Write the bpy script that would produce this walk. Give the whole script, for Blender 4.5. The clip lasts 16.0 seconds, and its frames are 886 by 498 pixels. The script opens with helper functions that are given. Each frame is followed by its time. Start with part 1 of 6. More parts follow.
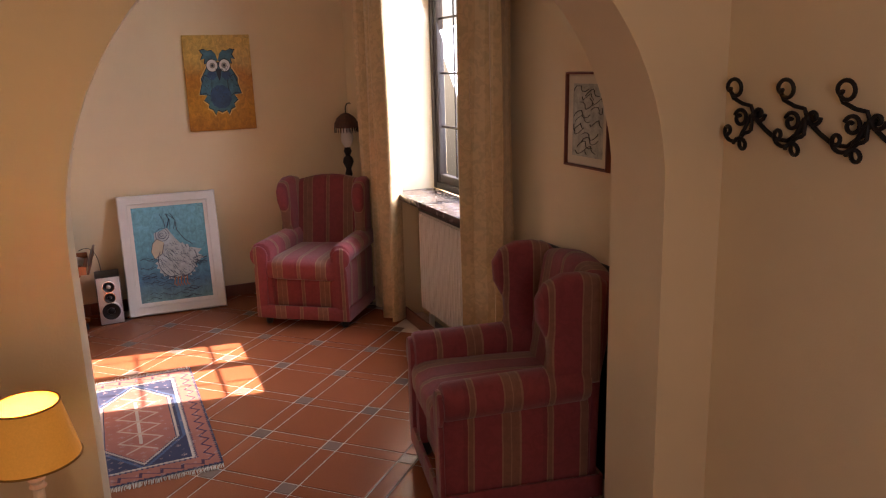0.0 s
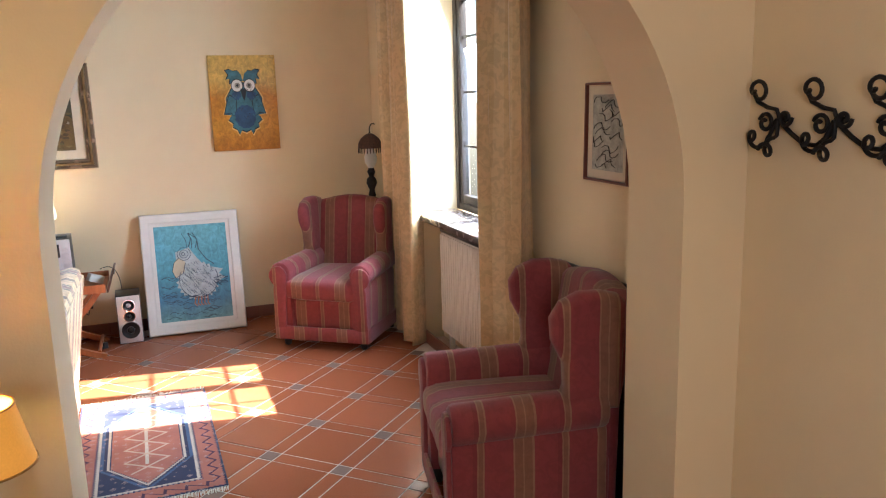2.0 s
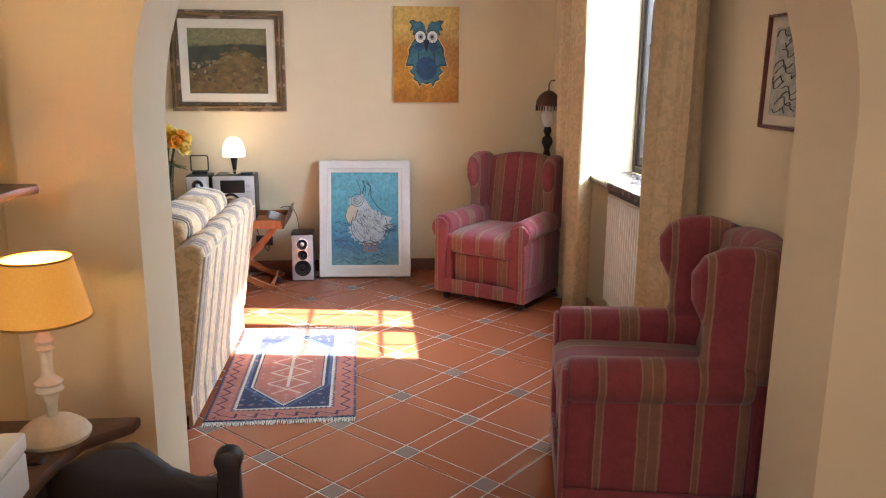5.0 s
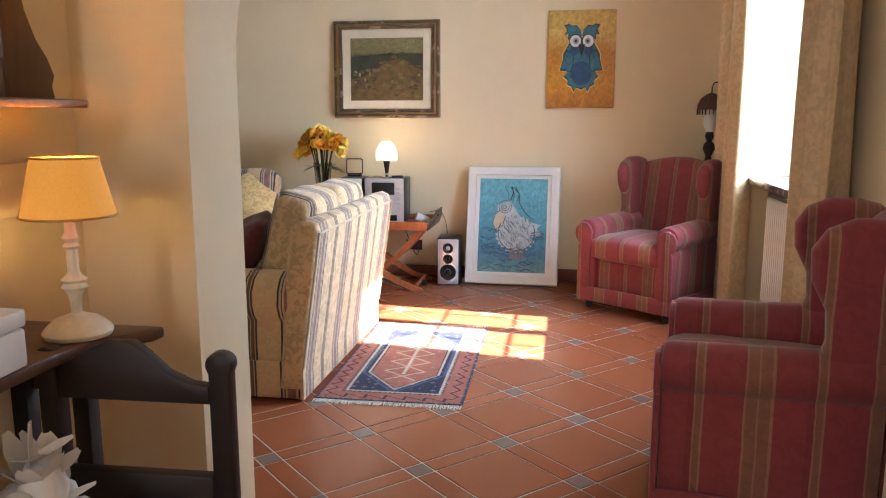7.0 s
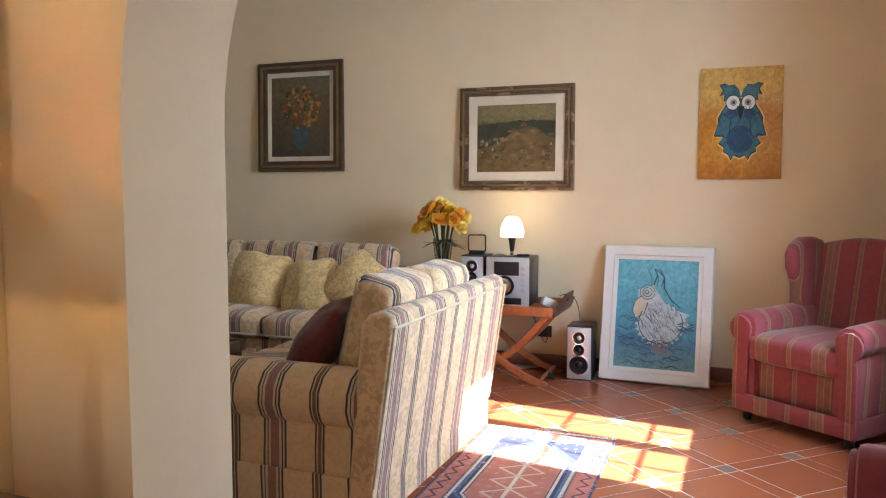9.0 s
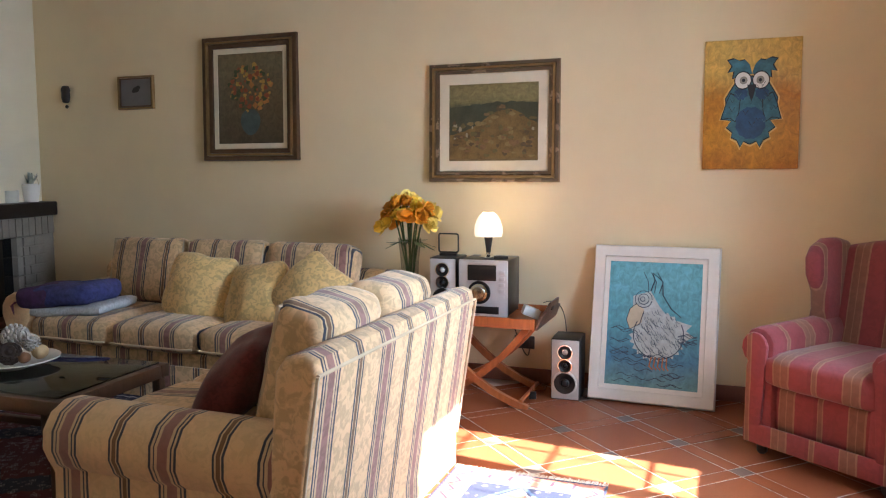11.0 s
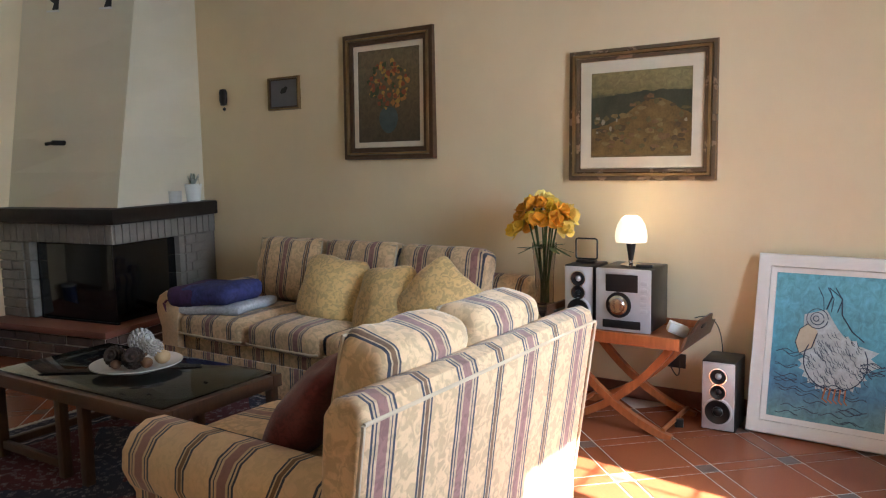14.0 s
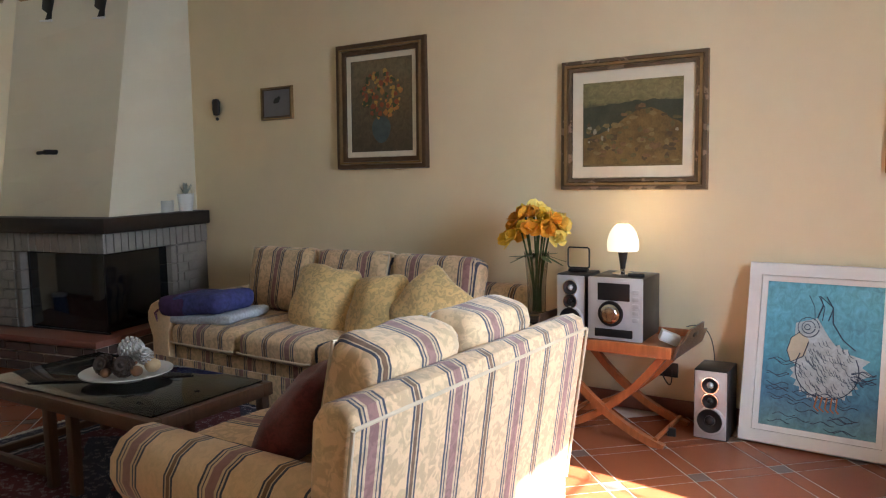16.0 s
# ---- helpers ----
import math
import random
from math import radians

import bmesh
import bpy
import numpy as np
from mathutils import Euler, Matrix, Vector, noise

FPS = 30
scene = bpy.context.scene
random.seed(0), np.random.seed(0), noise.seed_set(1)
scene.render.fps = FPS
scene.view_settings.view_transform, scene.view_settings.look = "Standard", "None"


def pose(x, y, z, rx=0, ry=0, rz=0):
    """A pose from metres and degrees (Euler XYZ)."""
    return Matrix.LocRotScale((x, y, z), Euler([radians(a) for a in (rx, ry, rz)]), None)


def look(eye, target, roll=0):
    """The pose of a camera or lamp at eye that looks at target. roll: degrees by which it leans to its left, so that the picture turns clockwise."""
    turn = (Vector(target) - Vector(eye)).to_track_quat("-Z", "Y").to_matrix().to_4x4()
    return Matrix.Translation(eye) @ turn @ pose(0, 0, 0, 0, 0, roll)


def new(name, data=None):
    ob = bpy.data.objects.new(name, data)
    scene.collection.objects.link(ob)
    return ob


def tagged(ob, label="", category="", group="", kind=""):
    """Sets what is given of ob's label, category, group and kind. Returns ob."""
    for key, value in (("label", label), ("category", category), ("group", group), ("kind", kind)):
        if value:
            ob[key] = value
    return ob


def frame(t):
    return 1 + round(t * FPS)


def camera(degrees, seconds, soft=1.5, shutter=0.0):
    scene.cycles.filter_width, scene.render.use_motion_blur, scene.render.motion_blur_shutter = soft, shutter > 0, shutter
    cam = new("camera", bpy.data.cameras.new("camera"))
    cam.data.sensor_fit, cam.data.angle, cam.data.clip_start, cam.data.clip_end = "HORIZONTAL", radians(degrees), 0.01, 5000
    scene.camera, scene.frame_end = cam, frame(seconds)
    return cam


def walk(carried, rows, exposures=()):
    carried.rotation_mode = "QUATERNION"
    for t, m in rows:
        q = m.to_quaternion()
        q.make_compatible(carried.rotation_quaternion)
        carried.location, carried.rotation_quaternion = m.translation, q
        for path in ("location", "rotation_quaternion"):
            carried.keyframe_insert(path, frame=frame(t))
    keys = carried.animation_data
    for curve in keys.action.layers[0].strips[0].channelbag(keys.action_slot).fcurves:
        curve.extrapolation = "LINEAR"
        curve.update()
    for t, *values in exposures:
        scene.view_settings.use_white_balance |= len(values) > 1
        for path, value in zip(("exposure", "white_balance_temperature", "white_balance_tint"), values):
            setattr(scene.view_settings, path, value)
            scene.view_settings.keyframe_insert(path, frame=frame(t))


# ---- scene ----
cam = camera(59.9, 16.0, 1.15)
PATH = [
    (0, (-0.628, 0.041, 1.663), (0.131, 1.831, 1.193), -1.70),
    (0.5, (-0.626, 0.051, 1.647), (0.070, 1.870, 1.192), -1.77),
    (1, (-0.611, 0.080, 1.625), (0.097, 1.895, 1.173), -1.62),
    (1.5, (-0.558, 0.109, 1.594), (0.164, 1.920, 1.152), -1.73),
    (2, (-0.511, 0.102, 1.583), (0.171, 1.941, 1.192), -1.61),
    (2.5, (-0.501, 0.129, 1.558), (0.082, 2.008, 1.201), -1.58),
    (3, (-0.482, 0.192, 1.528), (0.016, 2.095, 1.166), -1.15),
    (3.2, (-0.466, 0.198, 1.512), (-0.002, 2.108, 1.141), -0.97),
    (5.3, (-0.193, 0.155, 1.366), (-0.110, 2.106, 0.933), 0.01),
    (5.5, (-0.145, 0.133, 1.339), (-0.138, 2.088, 0.921), -0.35),
    (6, (-0.053, 0.081, 1.298), (-0.215, 2.036, 0.909), -0.54),
    (6.5, (0.006, 0.109, 1.246), (-0.252, 2.051, 0.848), -0.14),
    (7, (0.059, 0.235, 1.175), (-0.257, 2.181, 0.837), -0.01),
    (7.5, (0.123, 0.352, 1.182), (-0.300, 2.293, 0.952), -0.02),
    (8, (0.178, 0.503, 1.188), (-0.370, 2.418, 1.015), 0.08),
    (8.5, (0.183, 0.659, 1.200), (-0.489, 2.536, 1.038), -0.13),
    (9, (0.162, 0.840, 1.184), (-0.564, 2.698, 1.027), -0.03),
    (11.5, (0.033, 1.626, 1.237), (-0.661, 3.490, 1.033), -0.29),
    (12, (0.020, 1.772, 1.225), (-0.671, 3.639, 1.033), -0.38),
    (12.5, (0.011, 1.905, 1.234), (-0.668, 3.775, 1.031), -0.46),
    (13, (0.016, 1.936, 1.254), (-0.700, 3.792, 1.048), -0.48),
    (13.5, (0.054, 1.928, 1.250), (-0.834, 3.707, 1.031), -0.58),
    (14, (0.170, 1.896, 1.298), (-0.955, 3.534, 1.068), -1.18),
    (14.5, (0.165, 1.896, 1.293), (-0.954, 3.538, 1.067), -1.02),
    (15, (0.243, 1.821, 1.326), (-1.056, 3.322, 1.077), -1.57),
    (15.5, (0.271, 1.831, 1.331), (-1.062, 3.303, 1.093), -1.65),
    (16, (0.177, 1.900, 1.279), (-0.936, 3.550, 1.081), -1.07),
]
walk(cam, [(t, look(eye, target, roll)) for t, eye, target, roll in PATH],
     [(0.0, 2.72, 7000, 32), (0.5, 3.6, 6050, 14), (1.2, 3.74, 5800, 12), (9.0, 3.68, 5800, 13), (12.5, 3.54, 5950, 13), (15.0, 3.5, 5950, 13), (16.0, 3.5, 5950, 13)])

# ---------------------------------------------------------------- light
world = bpy.data.worlds.new("sky")
scene.world = world
world.use_nodes = True
wn = world.node_tree.nodes
sky = wn.new("ShaderNodeTexSky")
sky.sky_type, sky.sun_disc = "NISHITA", False
SUN_WAY = Vector((-1.0, 0.13, -0.80)).normalized()
sky.sun_elevation = math.asin(-SUN_WAY.z)
sky.sun_rotation = math.atan2(-SUN_WAY.x, -SUN_WAY.y)
wn["Background"].inputs[1].default_value = 0.05
world.node_tree.links.new(sky.outputs[0], wn["Background"].inputs[0])
sun = new("sun", bpy.data.lights.new("sun", "SUN"))
sun.data.energy, sun.data.angle, sun.data.color = 5.0, radians(0.55), (1.0, 0.92, 0.78)
sun.matrix_world = look((4, 3, 4), Vector((4, 3, 4)) + SUN_WAY)


def area_lamp(name, eye, target, sx, sy, watts, color, spread=180):
    ob = new(name, bpy.data.lights.new(name, "AREA"))
    ob.data.shape, ob.data.size, ob.data.size_y, ob.data.energy, ob.data.color = "RECTANGLE", sx, sy, watts, color
    ob.data.spread = radians(spread)
    ob.matrix_world = look(eye, target)
    return ob


area_lamp("daylight_window", (1.46, 4.19, 1.60), (0.4, 4.16, 1.22), 1.1, 1.3, 7.3, (0.66, 0.84, 1.0), 160)
# unseen lamp added to brighten the entry; no window opens there
area_lamp("daylight_entry", (-0.95, -1.05, 1.6), (0.55, -0.35, 1.35), 1.2, 1.2, 3.5, (1.0, 0.96, 0.93))
area_lamp("daylight_hall", (-7.6, 3.2, 1.7), (-6.0, 3.6, 1.0), 1.2, 1.4, 0.36, (0.78, 0.9, 1.0))


LAMP_W, LAMP_GLOW = 0.50, 0.093


# ---------------------------------------------------------------- materials
def nodes_of(name):
    m = bpy.data.materials.new(name)
    m.use_nodes = True
    return m, m.node_tree.nodes, m.node_tree.links, m.node_tree.nodes["Principled BSDF"]


def link_bump(n, l, p, height, strength, distance):
    b = n.new("ShaderNodeBump")
    b.inputs["Strength"].default_value, b.inputs["Distance"].default_value = strength, distance
    l.new(height, b.inputs["Height"])
    l.new(b.outputs[0], p.inputs["Normal"])


def coords(n, l, scale=(1, 1, 1), kind="Object"):
    t, mp = n.new("ShaderNodeTexCoord"), n.new("ShaderNodeMapping")
    mp.inputs["Scale"].default_value = scale
    l.new(t.outputs[kind], mp.inputs[0])
    return mp.outputs[0]


def noise_of(n, l, at, scale, detail=4.0, rough=0.55, dist=0.0):
    t = n.new("ShaderNodeTexNoise")
    t.inputs["Scale"].default_value, t.inputs["Detail"].default_value = scale, detail
    t.inputs["Roughness"].default_value, t.inputs["Distortion"].default_value = rough, dist
    l.new(at, t.inputs["Vector"])
    return t.outputs[0]


def ramp(n, l, fac, stops, mode="LINEAR"):
    r = n.new("ShaderNodeValToRGB")
    r.color_ramp.interpolation = mode
    e = r.color_ramp.elements
    while len(e) < len(stops):
        e.new(0.5)
    for k, (pos, c) in enumerate(stops):
        e[k].position, e[k].color = pos, (*c, 1)
    l.new(fac, r.inputs[0])
    return r.outputs[0]


def mix(n, l, fac, a, b, blend="MIX"):
    m = n.new("ShaderNodeMix")
    m.data_type, m.blend_type = "RGBA", blend
    for sock, v in ((m.inputs[0], fac), (m.inputs[6], a), (m.inputs[7], b)):
        if isinstance(v, (int, float)):
            sock.default_value = v
        elif isinstance(v, tuple):
            sock.default_value = (*v, 1)
        else:
            l.new(v, sock)
    return m.outputs[2]


def plain(name, color, rough=0.6, metal=0.0, vary=0.12, scale=9.0, bump=0.1, grain=120.0, stretch=(1, 1, 1), coat=0.0):
    """Paint, wood, metal or plastic: two scales of variation and a fine relief."""
    m, n, l, p = nodes_of(name)
    at = coords(n, l, stretch)
    big, fine = noise_of(n, l, at, scale), noise_of(n, l, at, grain, 2.0)
    dark = tuple(c * (1 - vary) for c in color)
    light = tuple(min(1, c * (1 + vary)) for c in color)
    base = ramp(n, l, big, [(0.3, dark), (0.7, light)])
    base = mix(n, l, 0.25 * min(1, vary * 4), base, ramp(n, l, fine, [(0.3, dark), (0.7, light)]))
    l.new(base, p.inputs["Base Color"])
    l.new(ramp(n, l, big, [(0.2, (max(0.03, rough - 0.08),) * 3), (0.8, (min(1, rough + 0.08),) * 3)]), p.inputs["Roughness"])
    p.inputs["Metallic"].default_value = metal
    p.inputs["Coat Weight"].default_value = coat
    if bump:
        link_bump(n, l, p, fine, bump, 0.002)
    return m


def plaster(name, color):
    m, n, l, p = nodes_of(name)
    at = coords(n, l)
    cloud, mid, fine = noise_of(n, l, at, 0.9, 5), noise_of(n, l, at, 7, 5), noise_of(n, l, at, 160, 3)
    a = ramp(n, l, cloud, [(0.3, tuple(c * 0.93 for c in color)), (0.7, tuple(min(1, c * 1.05) for c in color))])
    a = mix(n, l, 0.35, a, ramp(n, l, mid, [(0.35, tuple(c * 0.95 for c in color)), (0.65, color)]))
    l.new(a, p.inputs["Base Color"])
    p.inputs["Roughness"].default_value = 0.85
    link_bump(n, l, p, mix(n, l, 0.5, mid, fine), 0.25, 0.004)
    return m


def striped(name, axis, period, stops, rough=0.9, figure=0.12, shift=0.0, weave=420.0, figure_scale=26.0):
    """Woven cloth with stripes across one axis and a tone-on-tone figure."""
    m, n, l, p = nodes_of(name)
    at = coords(n, l)
    sep = n.new("ShaderNodeSeparateXYZ")
    l.new(at, sep.inputs[0])
    wob = noise_of(n, l, at, 5.0, 2.0)
    k = n.new("ShaderNodeMath")
    k.operation = "MULTIPLY_ADD"
    l.new(wob, k.inputs[0])
    k.inputs[1].default_value = 0.012
    l.new(sep.outputs["XYZ".index(axis)], k.inputs[2])
    d = n.new("ShaderNodeMath")
    d.operation = "MULTIPLY_ADD"
    l.new(k.outputs[0], d.inputs[0])
    d.inputs[1].default_value, d.inputs[2].default_value = 1 / period, shift + 50
    f = n.new("ShaderNodeMath")
    f.operation = "FRACT"
    l.new(d.outputs[0], f.inputs[0])
    base = ramp(n, l, f.outputs[0], stops, "CONSTANT")
    fig = noise_of(n, l, at, figure_scale, 3, 0.5, 1.2)
    base = mix(n, l, 1.0, base, ramp(n, l, fig, [(0.42, (1 - figure,) * 3), (0.56, (1.0, 1.0, 1.0))]), "MULTIPLY")
    wv = noise_of(n, l, at, weave, 1.0)
    base = mix(n, l, 1.0, base, ramp(n, l, wv, [(0.3, (0.93,) * 3), (0.7, (1.0,) * 3)]), "MULTIPLY")
    l.new(base, p.inputs["Base Color"])
    p.inputs["Roughness"].default_value = rough
    p.inputs["Sheen Weight"].default_value = 0.25
    p.inputs["Sheen Roughness"].default_value = 0.5
    link_bump(n, l, p, mix(n, l, 0.35, wv, fig), 0.3, 0.003)
    return m


RED, RED2, TAN, PALE = (0.28, 0.048, 0.055), (0.24, 0.040, 0.047), (0.26, 0.115, 0.072), (0.35, 0.18, 0.11)
RED_STOPS = [(0.0, RED), (0.08, PALE), (0.10, TAN), (0.19, PALE), (0.205, TAN), (0.30, PALE), (0.325, RED), (0.60, RED2), (0.655, PALE), (0.67, TAN), (0.72, PALE), (0.74, RED)]
CREAM, NAVY, MAUVE, BROWN = (0.72, 0.49, 0.27), (0.045, 0.05, 0.075), (0.30, 0.145, 0.125), (0.19, 0.10, 0.05)
GREYED = (0.60, 0.43, 0.26)
CREAM_STOPS = [(0.0, CREAM), (0.10, NAVY), (0.125, GREYED), (0.145, NAVY), (0.16, GREYED), (0.185, MAUVE), (0.285, GREYED), (0.31, NAVY), (0.325, GREYED), (0.345, NAVY), (0.37, CREAM),
               (0.70, NAVY), (0.722, GREYED), (0.735, BROWN), (0.775, GREYED), (0.788, NAVY), (0.81, CREAM)]
M = {
    "wall": plaster("wall_plaster", (0.80, 0.65, 0.42)),
    "wall_hall": plaster("hall_plaster", (0.78, 0.72, 0.58)),
    "white_wall": plaster("white_plaster", (0.76, 0.68, 0.52)),
    "ceiling": plaster("ceiling_plaster", (0.82, 0.78, 0.68)),
    "red_x": striped("red_stripe_cloth_x", "X", 0.30, RED_STOPS, shift=0.70),
    "red_y": striped("red_stripe_cloth_y", "Y", 0.30, RED_STOPS, shift=0.45),
    "cream_x": striped("cream_stripe_cloth_x", "X", 0.36, CREAM_STOPS, shift=-0.12, figure=0.26, figure_scale=30),
    "cream_y": striped("cream_stripe_cloth_y", "Y", 0.36, CREAM_STOPS, shift=0.35, figure=0.10, figure_scale=34),
    "piping": plain("piping_cord", (0.55, 0.44, 0.30), 0.9, grain=500),
    "dark_wood": plain("dark_stained_wood", (0.016, 0.010, 0.008), 0.5, vary=0.35, scale=6, stretch=(1, 1, 9), bump=0.15),
    "brown_wood": plain("brown_wood", (0.10, 0.048, 0.026), 0.4, vary=0.3, scale=7, stretch=(1, 9, 1), bump=0.15),
    "tray_wood": plain("orange_wood", (0.38, 0.115, 0.035), 0.35, vary=0.25, scale=6, stretch=(9, 1, 1), bump=0.1),
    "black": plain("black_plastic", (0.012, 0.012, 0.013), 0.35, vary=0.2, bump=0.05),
    "silver": plain("silver_plastic", (0.62, 0.63, 0.65), 0.35, metal=0.35, vary=0.08, bump=0.03),
    "chrome": plain("chrome_metal", (0.8, 0.8, 0.8), 0.12, metal=1.0, vary=0.05, bump=0.0),
    "iron": plain("wrought_iron", (0.012, 0.010, 0.010), 0.55, metal=0.4, vary=0.3, scale=30, bump=0.4),
    "white_paint": plain("white_paint", (0.76, 0.74, 0.70), 0.5, vary=0.05, bump=0.1),
    "radiator": plain("radiator_enamel", (0.78, 0.75, 0.68), 0.4, vary=0.03, bump=0.02),
    "cream_paint": plain("worn_cream_paint", (0.72, 0.64, 0.48), 0.6, vary=0.18, scale=24, bump=0.3),
    "marble": plain("dark_stone_sill", (0.10, 0.085, 0.08), 0.25, vary=0.3, scale=18, bump=0.05),
    "brass": plain("old_brass", (0.42, 0.27, 0.10), 0.35, metal=0.9, vary=0.2, bump=0.1),
    "concrete": plain("fireplace_stone", (0.22, 0.195, 0.17), 0.85, vary=0.22, scale=5, bump=0.5, grain=60),
    "brick": plain("dark_brick", (0.10, 0.062, 0.048), 0.85, vary=0.35, scale=8, bump=0.6, grain=70),
    "hearth": plain("hearth_tile", (0.22, 0.08, 0.05), 0.5, vary=0.25, scale=5),
    "gold_cloth": striped("gold_damask", "X", 3.0, [(0.0, (0.78, 0.53, 0.21)), (0.99, (0.78, 0.53, 0.21))], rough=0.6, figure=0.3, figure_scale=34),
    "maroon": striped("maroon_cloth", "X", 3.0, [(0.0, (0.14, 0.022, 0.02)), (0.99, (0.14, 0.022, 0.02))], figure=0.3, figure_scale=60),
}


# ---------------------------------------------------------------- mesh helpers
def thing(name, label, category, m=None, group="", kind=""):
    ob = new(name)
    ob.empty_display_size = 0.1
    if m is not None:
        ob.matrix_basis = m
    return tagged(ob, label, category, group, kind)


def solid(name, bm, material, smooth=True):
    me = bpy.data.meshes.new(name)
    bmesh.ops.recalc_face_normals(bm, faces=bm.faces)
    bm.to_mesh(me)
    bm.free()
    for mat in material if isinstance(material, (list, tuple)) else [material]:
        me.materials.append(mat)
    if smooth:
        for poly in me.polygons:
            poly.use_smooth = True
        me.set_sharp_from_angle(angle=radians(40))
    return new(name, me)


def part(name, bm, material, parent, label="", smooth=True, m=None):
    ob = solid(name, bm, material, smooth)
    ob.parent = parent
    if m is not None:
        ob.matrix_basis = m
    return tagged(ob, label)


def box(bm, x0, x1, y0, y1, z0, z1, bevel=0.0, seg=2, m=None):
    r = bmesh.ops.create_cube(bm, size=1.0)
    vs = r["verts"]
    for v in vs:
        v.co = Vector((x0 + (v.co.x + 0.5) * (x1 - x0), y0 + (v.co.y + 0.5) * (y1 - y0), z0 + (v.co.z + 0.5) * (z1 - z0)))
    if bevel:
        es = list({e for v in vs for e in v.link_edges})
        out = bmesh.ops.bevel(bm, geom=es, offset=bevel, segments=seg, affect="EDGES", profile=0.5)
        vs = list({v for f in out["faces"] for v in f.verts} | {v for v in vs if v.is_valid})
    if m is not None:
        bmesh.ops.transform(bm, matrix=m, verts=vs)
    return bm


def boxed(*a, **k):
    return box(bmesh.new(), *a, **k)


def lathe(profile, seg=28, m=None, bm=None):
    """Turn (radius, height) pairs round z."""
    bm = bm or bmesh.new()
    rings = []
    for r, z in profile:
        rings.append([bm.verts.new((r * math.cos(2 * math.pi * k / seg), r * math.sin(2 * math.pi * k / seg), z)) for k in range(seg)])
    for a, b in zip(rings, rings[1:]):
        for k in range(seg):
            bm.faces.new((a[k], a[(k + 1) % seg], b[(k + 1) % seg], b[k]))
    for ring, r in ((rings[0], profile[0][0]), (rings[-1], profile[-1][0])):
        if r > 1e-4:
            bm.faces.new(ring)
    bmesh.ops.remove_doubles(bm, verts=bm.verts, dist=1e-5)
    if m is not None:
        bmesh.ops.transform(bm, matrix=m, verts=bm.verts)
    return bm


def prism(outline, depth, bevel=0.0, seg=2, m=None):
    """Extrude an outline in the xy plane by depth along z."""
    bm = bmesh.new()
    f = bm.faces.new([bm.verts.new((x, y, 0)) for x, y in outline])
    out = bmesh.ops.extrude_face_region(bm, geom=[f])
    bmesh.ops.translate(bm, vec=(0, 0, depth), verts=[v for v in out["geom"] if isinstance(v, bmesh.types.BMVert)])
    if bevel:
        es = [e for e in bm.edges if abs(e.verts[0].co.z - e.verts[1].co.z) < 1e-6]
        bmesh.ops.bevel(bm, geom=es, offset=bevel, segments=seg, affect="EDGES", profile=0.5)
    if m is not None:
        bmesh.ops.transform(bm, matrix=m, verts=bm.verts)
    return bm


def tube(points, radius, seg=8, bm=None, closed=False):
    """A round bar along points; radius may be a number or one for each point."""
    bm = bm or bmesh.new()
    pts = [Vector(q) for q in points]
    n = len(pts)
    rad = radius if isinstance(radius, (list, tuple)) else [radius] * n
    rings, side = [], None
    for k, q in enumerate(pts):
        a, b = (pts[k - 1], pts[(k + 1) % n]) if closed else (pts[max(0, k - 1)], pts[min(n - 1, k + 1)])
        way = (b - a).normalized()
        if side is None:
            side = way.cross(Vector((0.3, 0.5, 0.8))).normalized()
        side = (side - way * side.dot(way)).normalized()
        up = way.cross(side)
        rings.append([bm.verts.new(q + rad[k] * (side * math.cos(2 * math.pi * j / seg) + up * math.sin(2 * math.pi * j / seg))) for j in range(seg)])
    pairs = list(zip(rings, rings[1:])) + ([(rings[-1], rings[0])] if closed else [])
    for a, b in pairs:
        for j in range(seg):
            bm.faces.new((a[j], a[(j + 1) % seg], b[(j + 1) % seg], b[j]))
    if not closed:
        bm.faces.new(rings[0])
        bm.faces.new(rings[-1])
    return bm


def pillow(sx, sy, sz, r, puff=0.12, cuts=9, wrinkle=0.004, seed=0.0, m=None):
    """A stuffed cushion: a rounded, bulging block with slight dents."""
    bm = bmesh.new()
    bmesh.ops.create_cube(bm, size=2.0)
    bmesh.ops.subdivide_edges(bm, edges=bm.edges, cuts=cuts, use_grid_fill=True)
    hx, hy, hz = sx / 2, sy / 2, sz / 2
    for v in bm.verts:
        u = v.co.copy()
        q = Vector((u.x * hx, u.y * hy, u.z * hz))
        core = Vector((max(-(hx - r), min(hx - r, q.x)), max(-(hy - r), min(hy - r, q.y)), max(-(hz - r), min(hz - r, q.z))))
        d = q - core
        if d.length > 1e-6:
            q = core + d.normalized() * r
        q.z *= 1 + puff * (1 - u.x**2) * (1 - u.y**2)
        q.x *= 1 + 0.25 * puff * (1 - u.y**2) * (1 - u.z**2)
        q += Vector(noise.noise_vector(q * 9 + Vector((seed, seed * 2, 3)))) * wrinkle
        v.co = q
    if m is not None:
        bmesh.ops.transform(bm, matrix=m, verts=bm.verts)
    return bm


def arc(cx, cy, r, a0, a1, n):
    return [(cx + r * math.cos(radians(a0 + (a1 - a0) * k / n)), cy + r * math.sin(radians(a0 + (a1 - a0) * k / n))) for k in range(n + 1)]


XZ = Matrix(((1, 0, 0, 0), (0, 0, 1, 0), (0, 1, 0, 0), (0, 0, 0, 1)))   # outline (x, z), depth along y
YZ = Matrix(((0, 0, 1, 0), (1, 0, 0, 0), (0, 1, 0, 0), (0, 0, 0, 1)))   # outline (y, z), depth along x

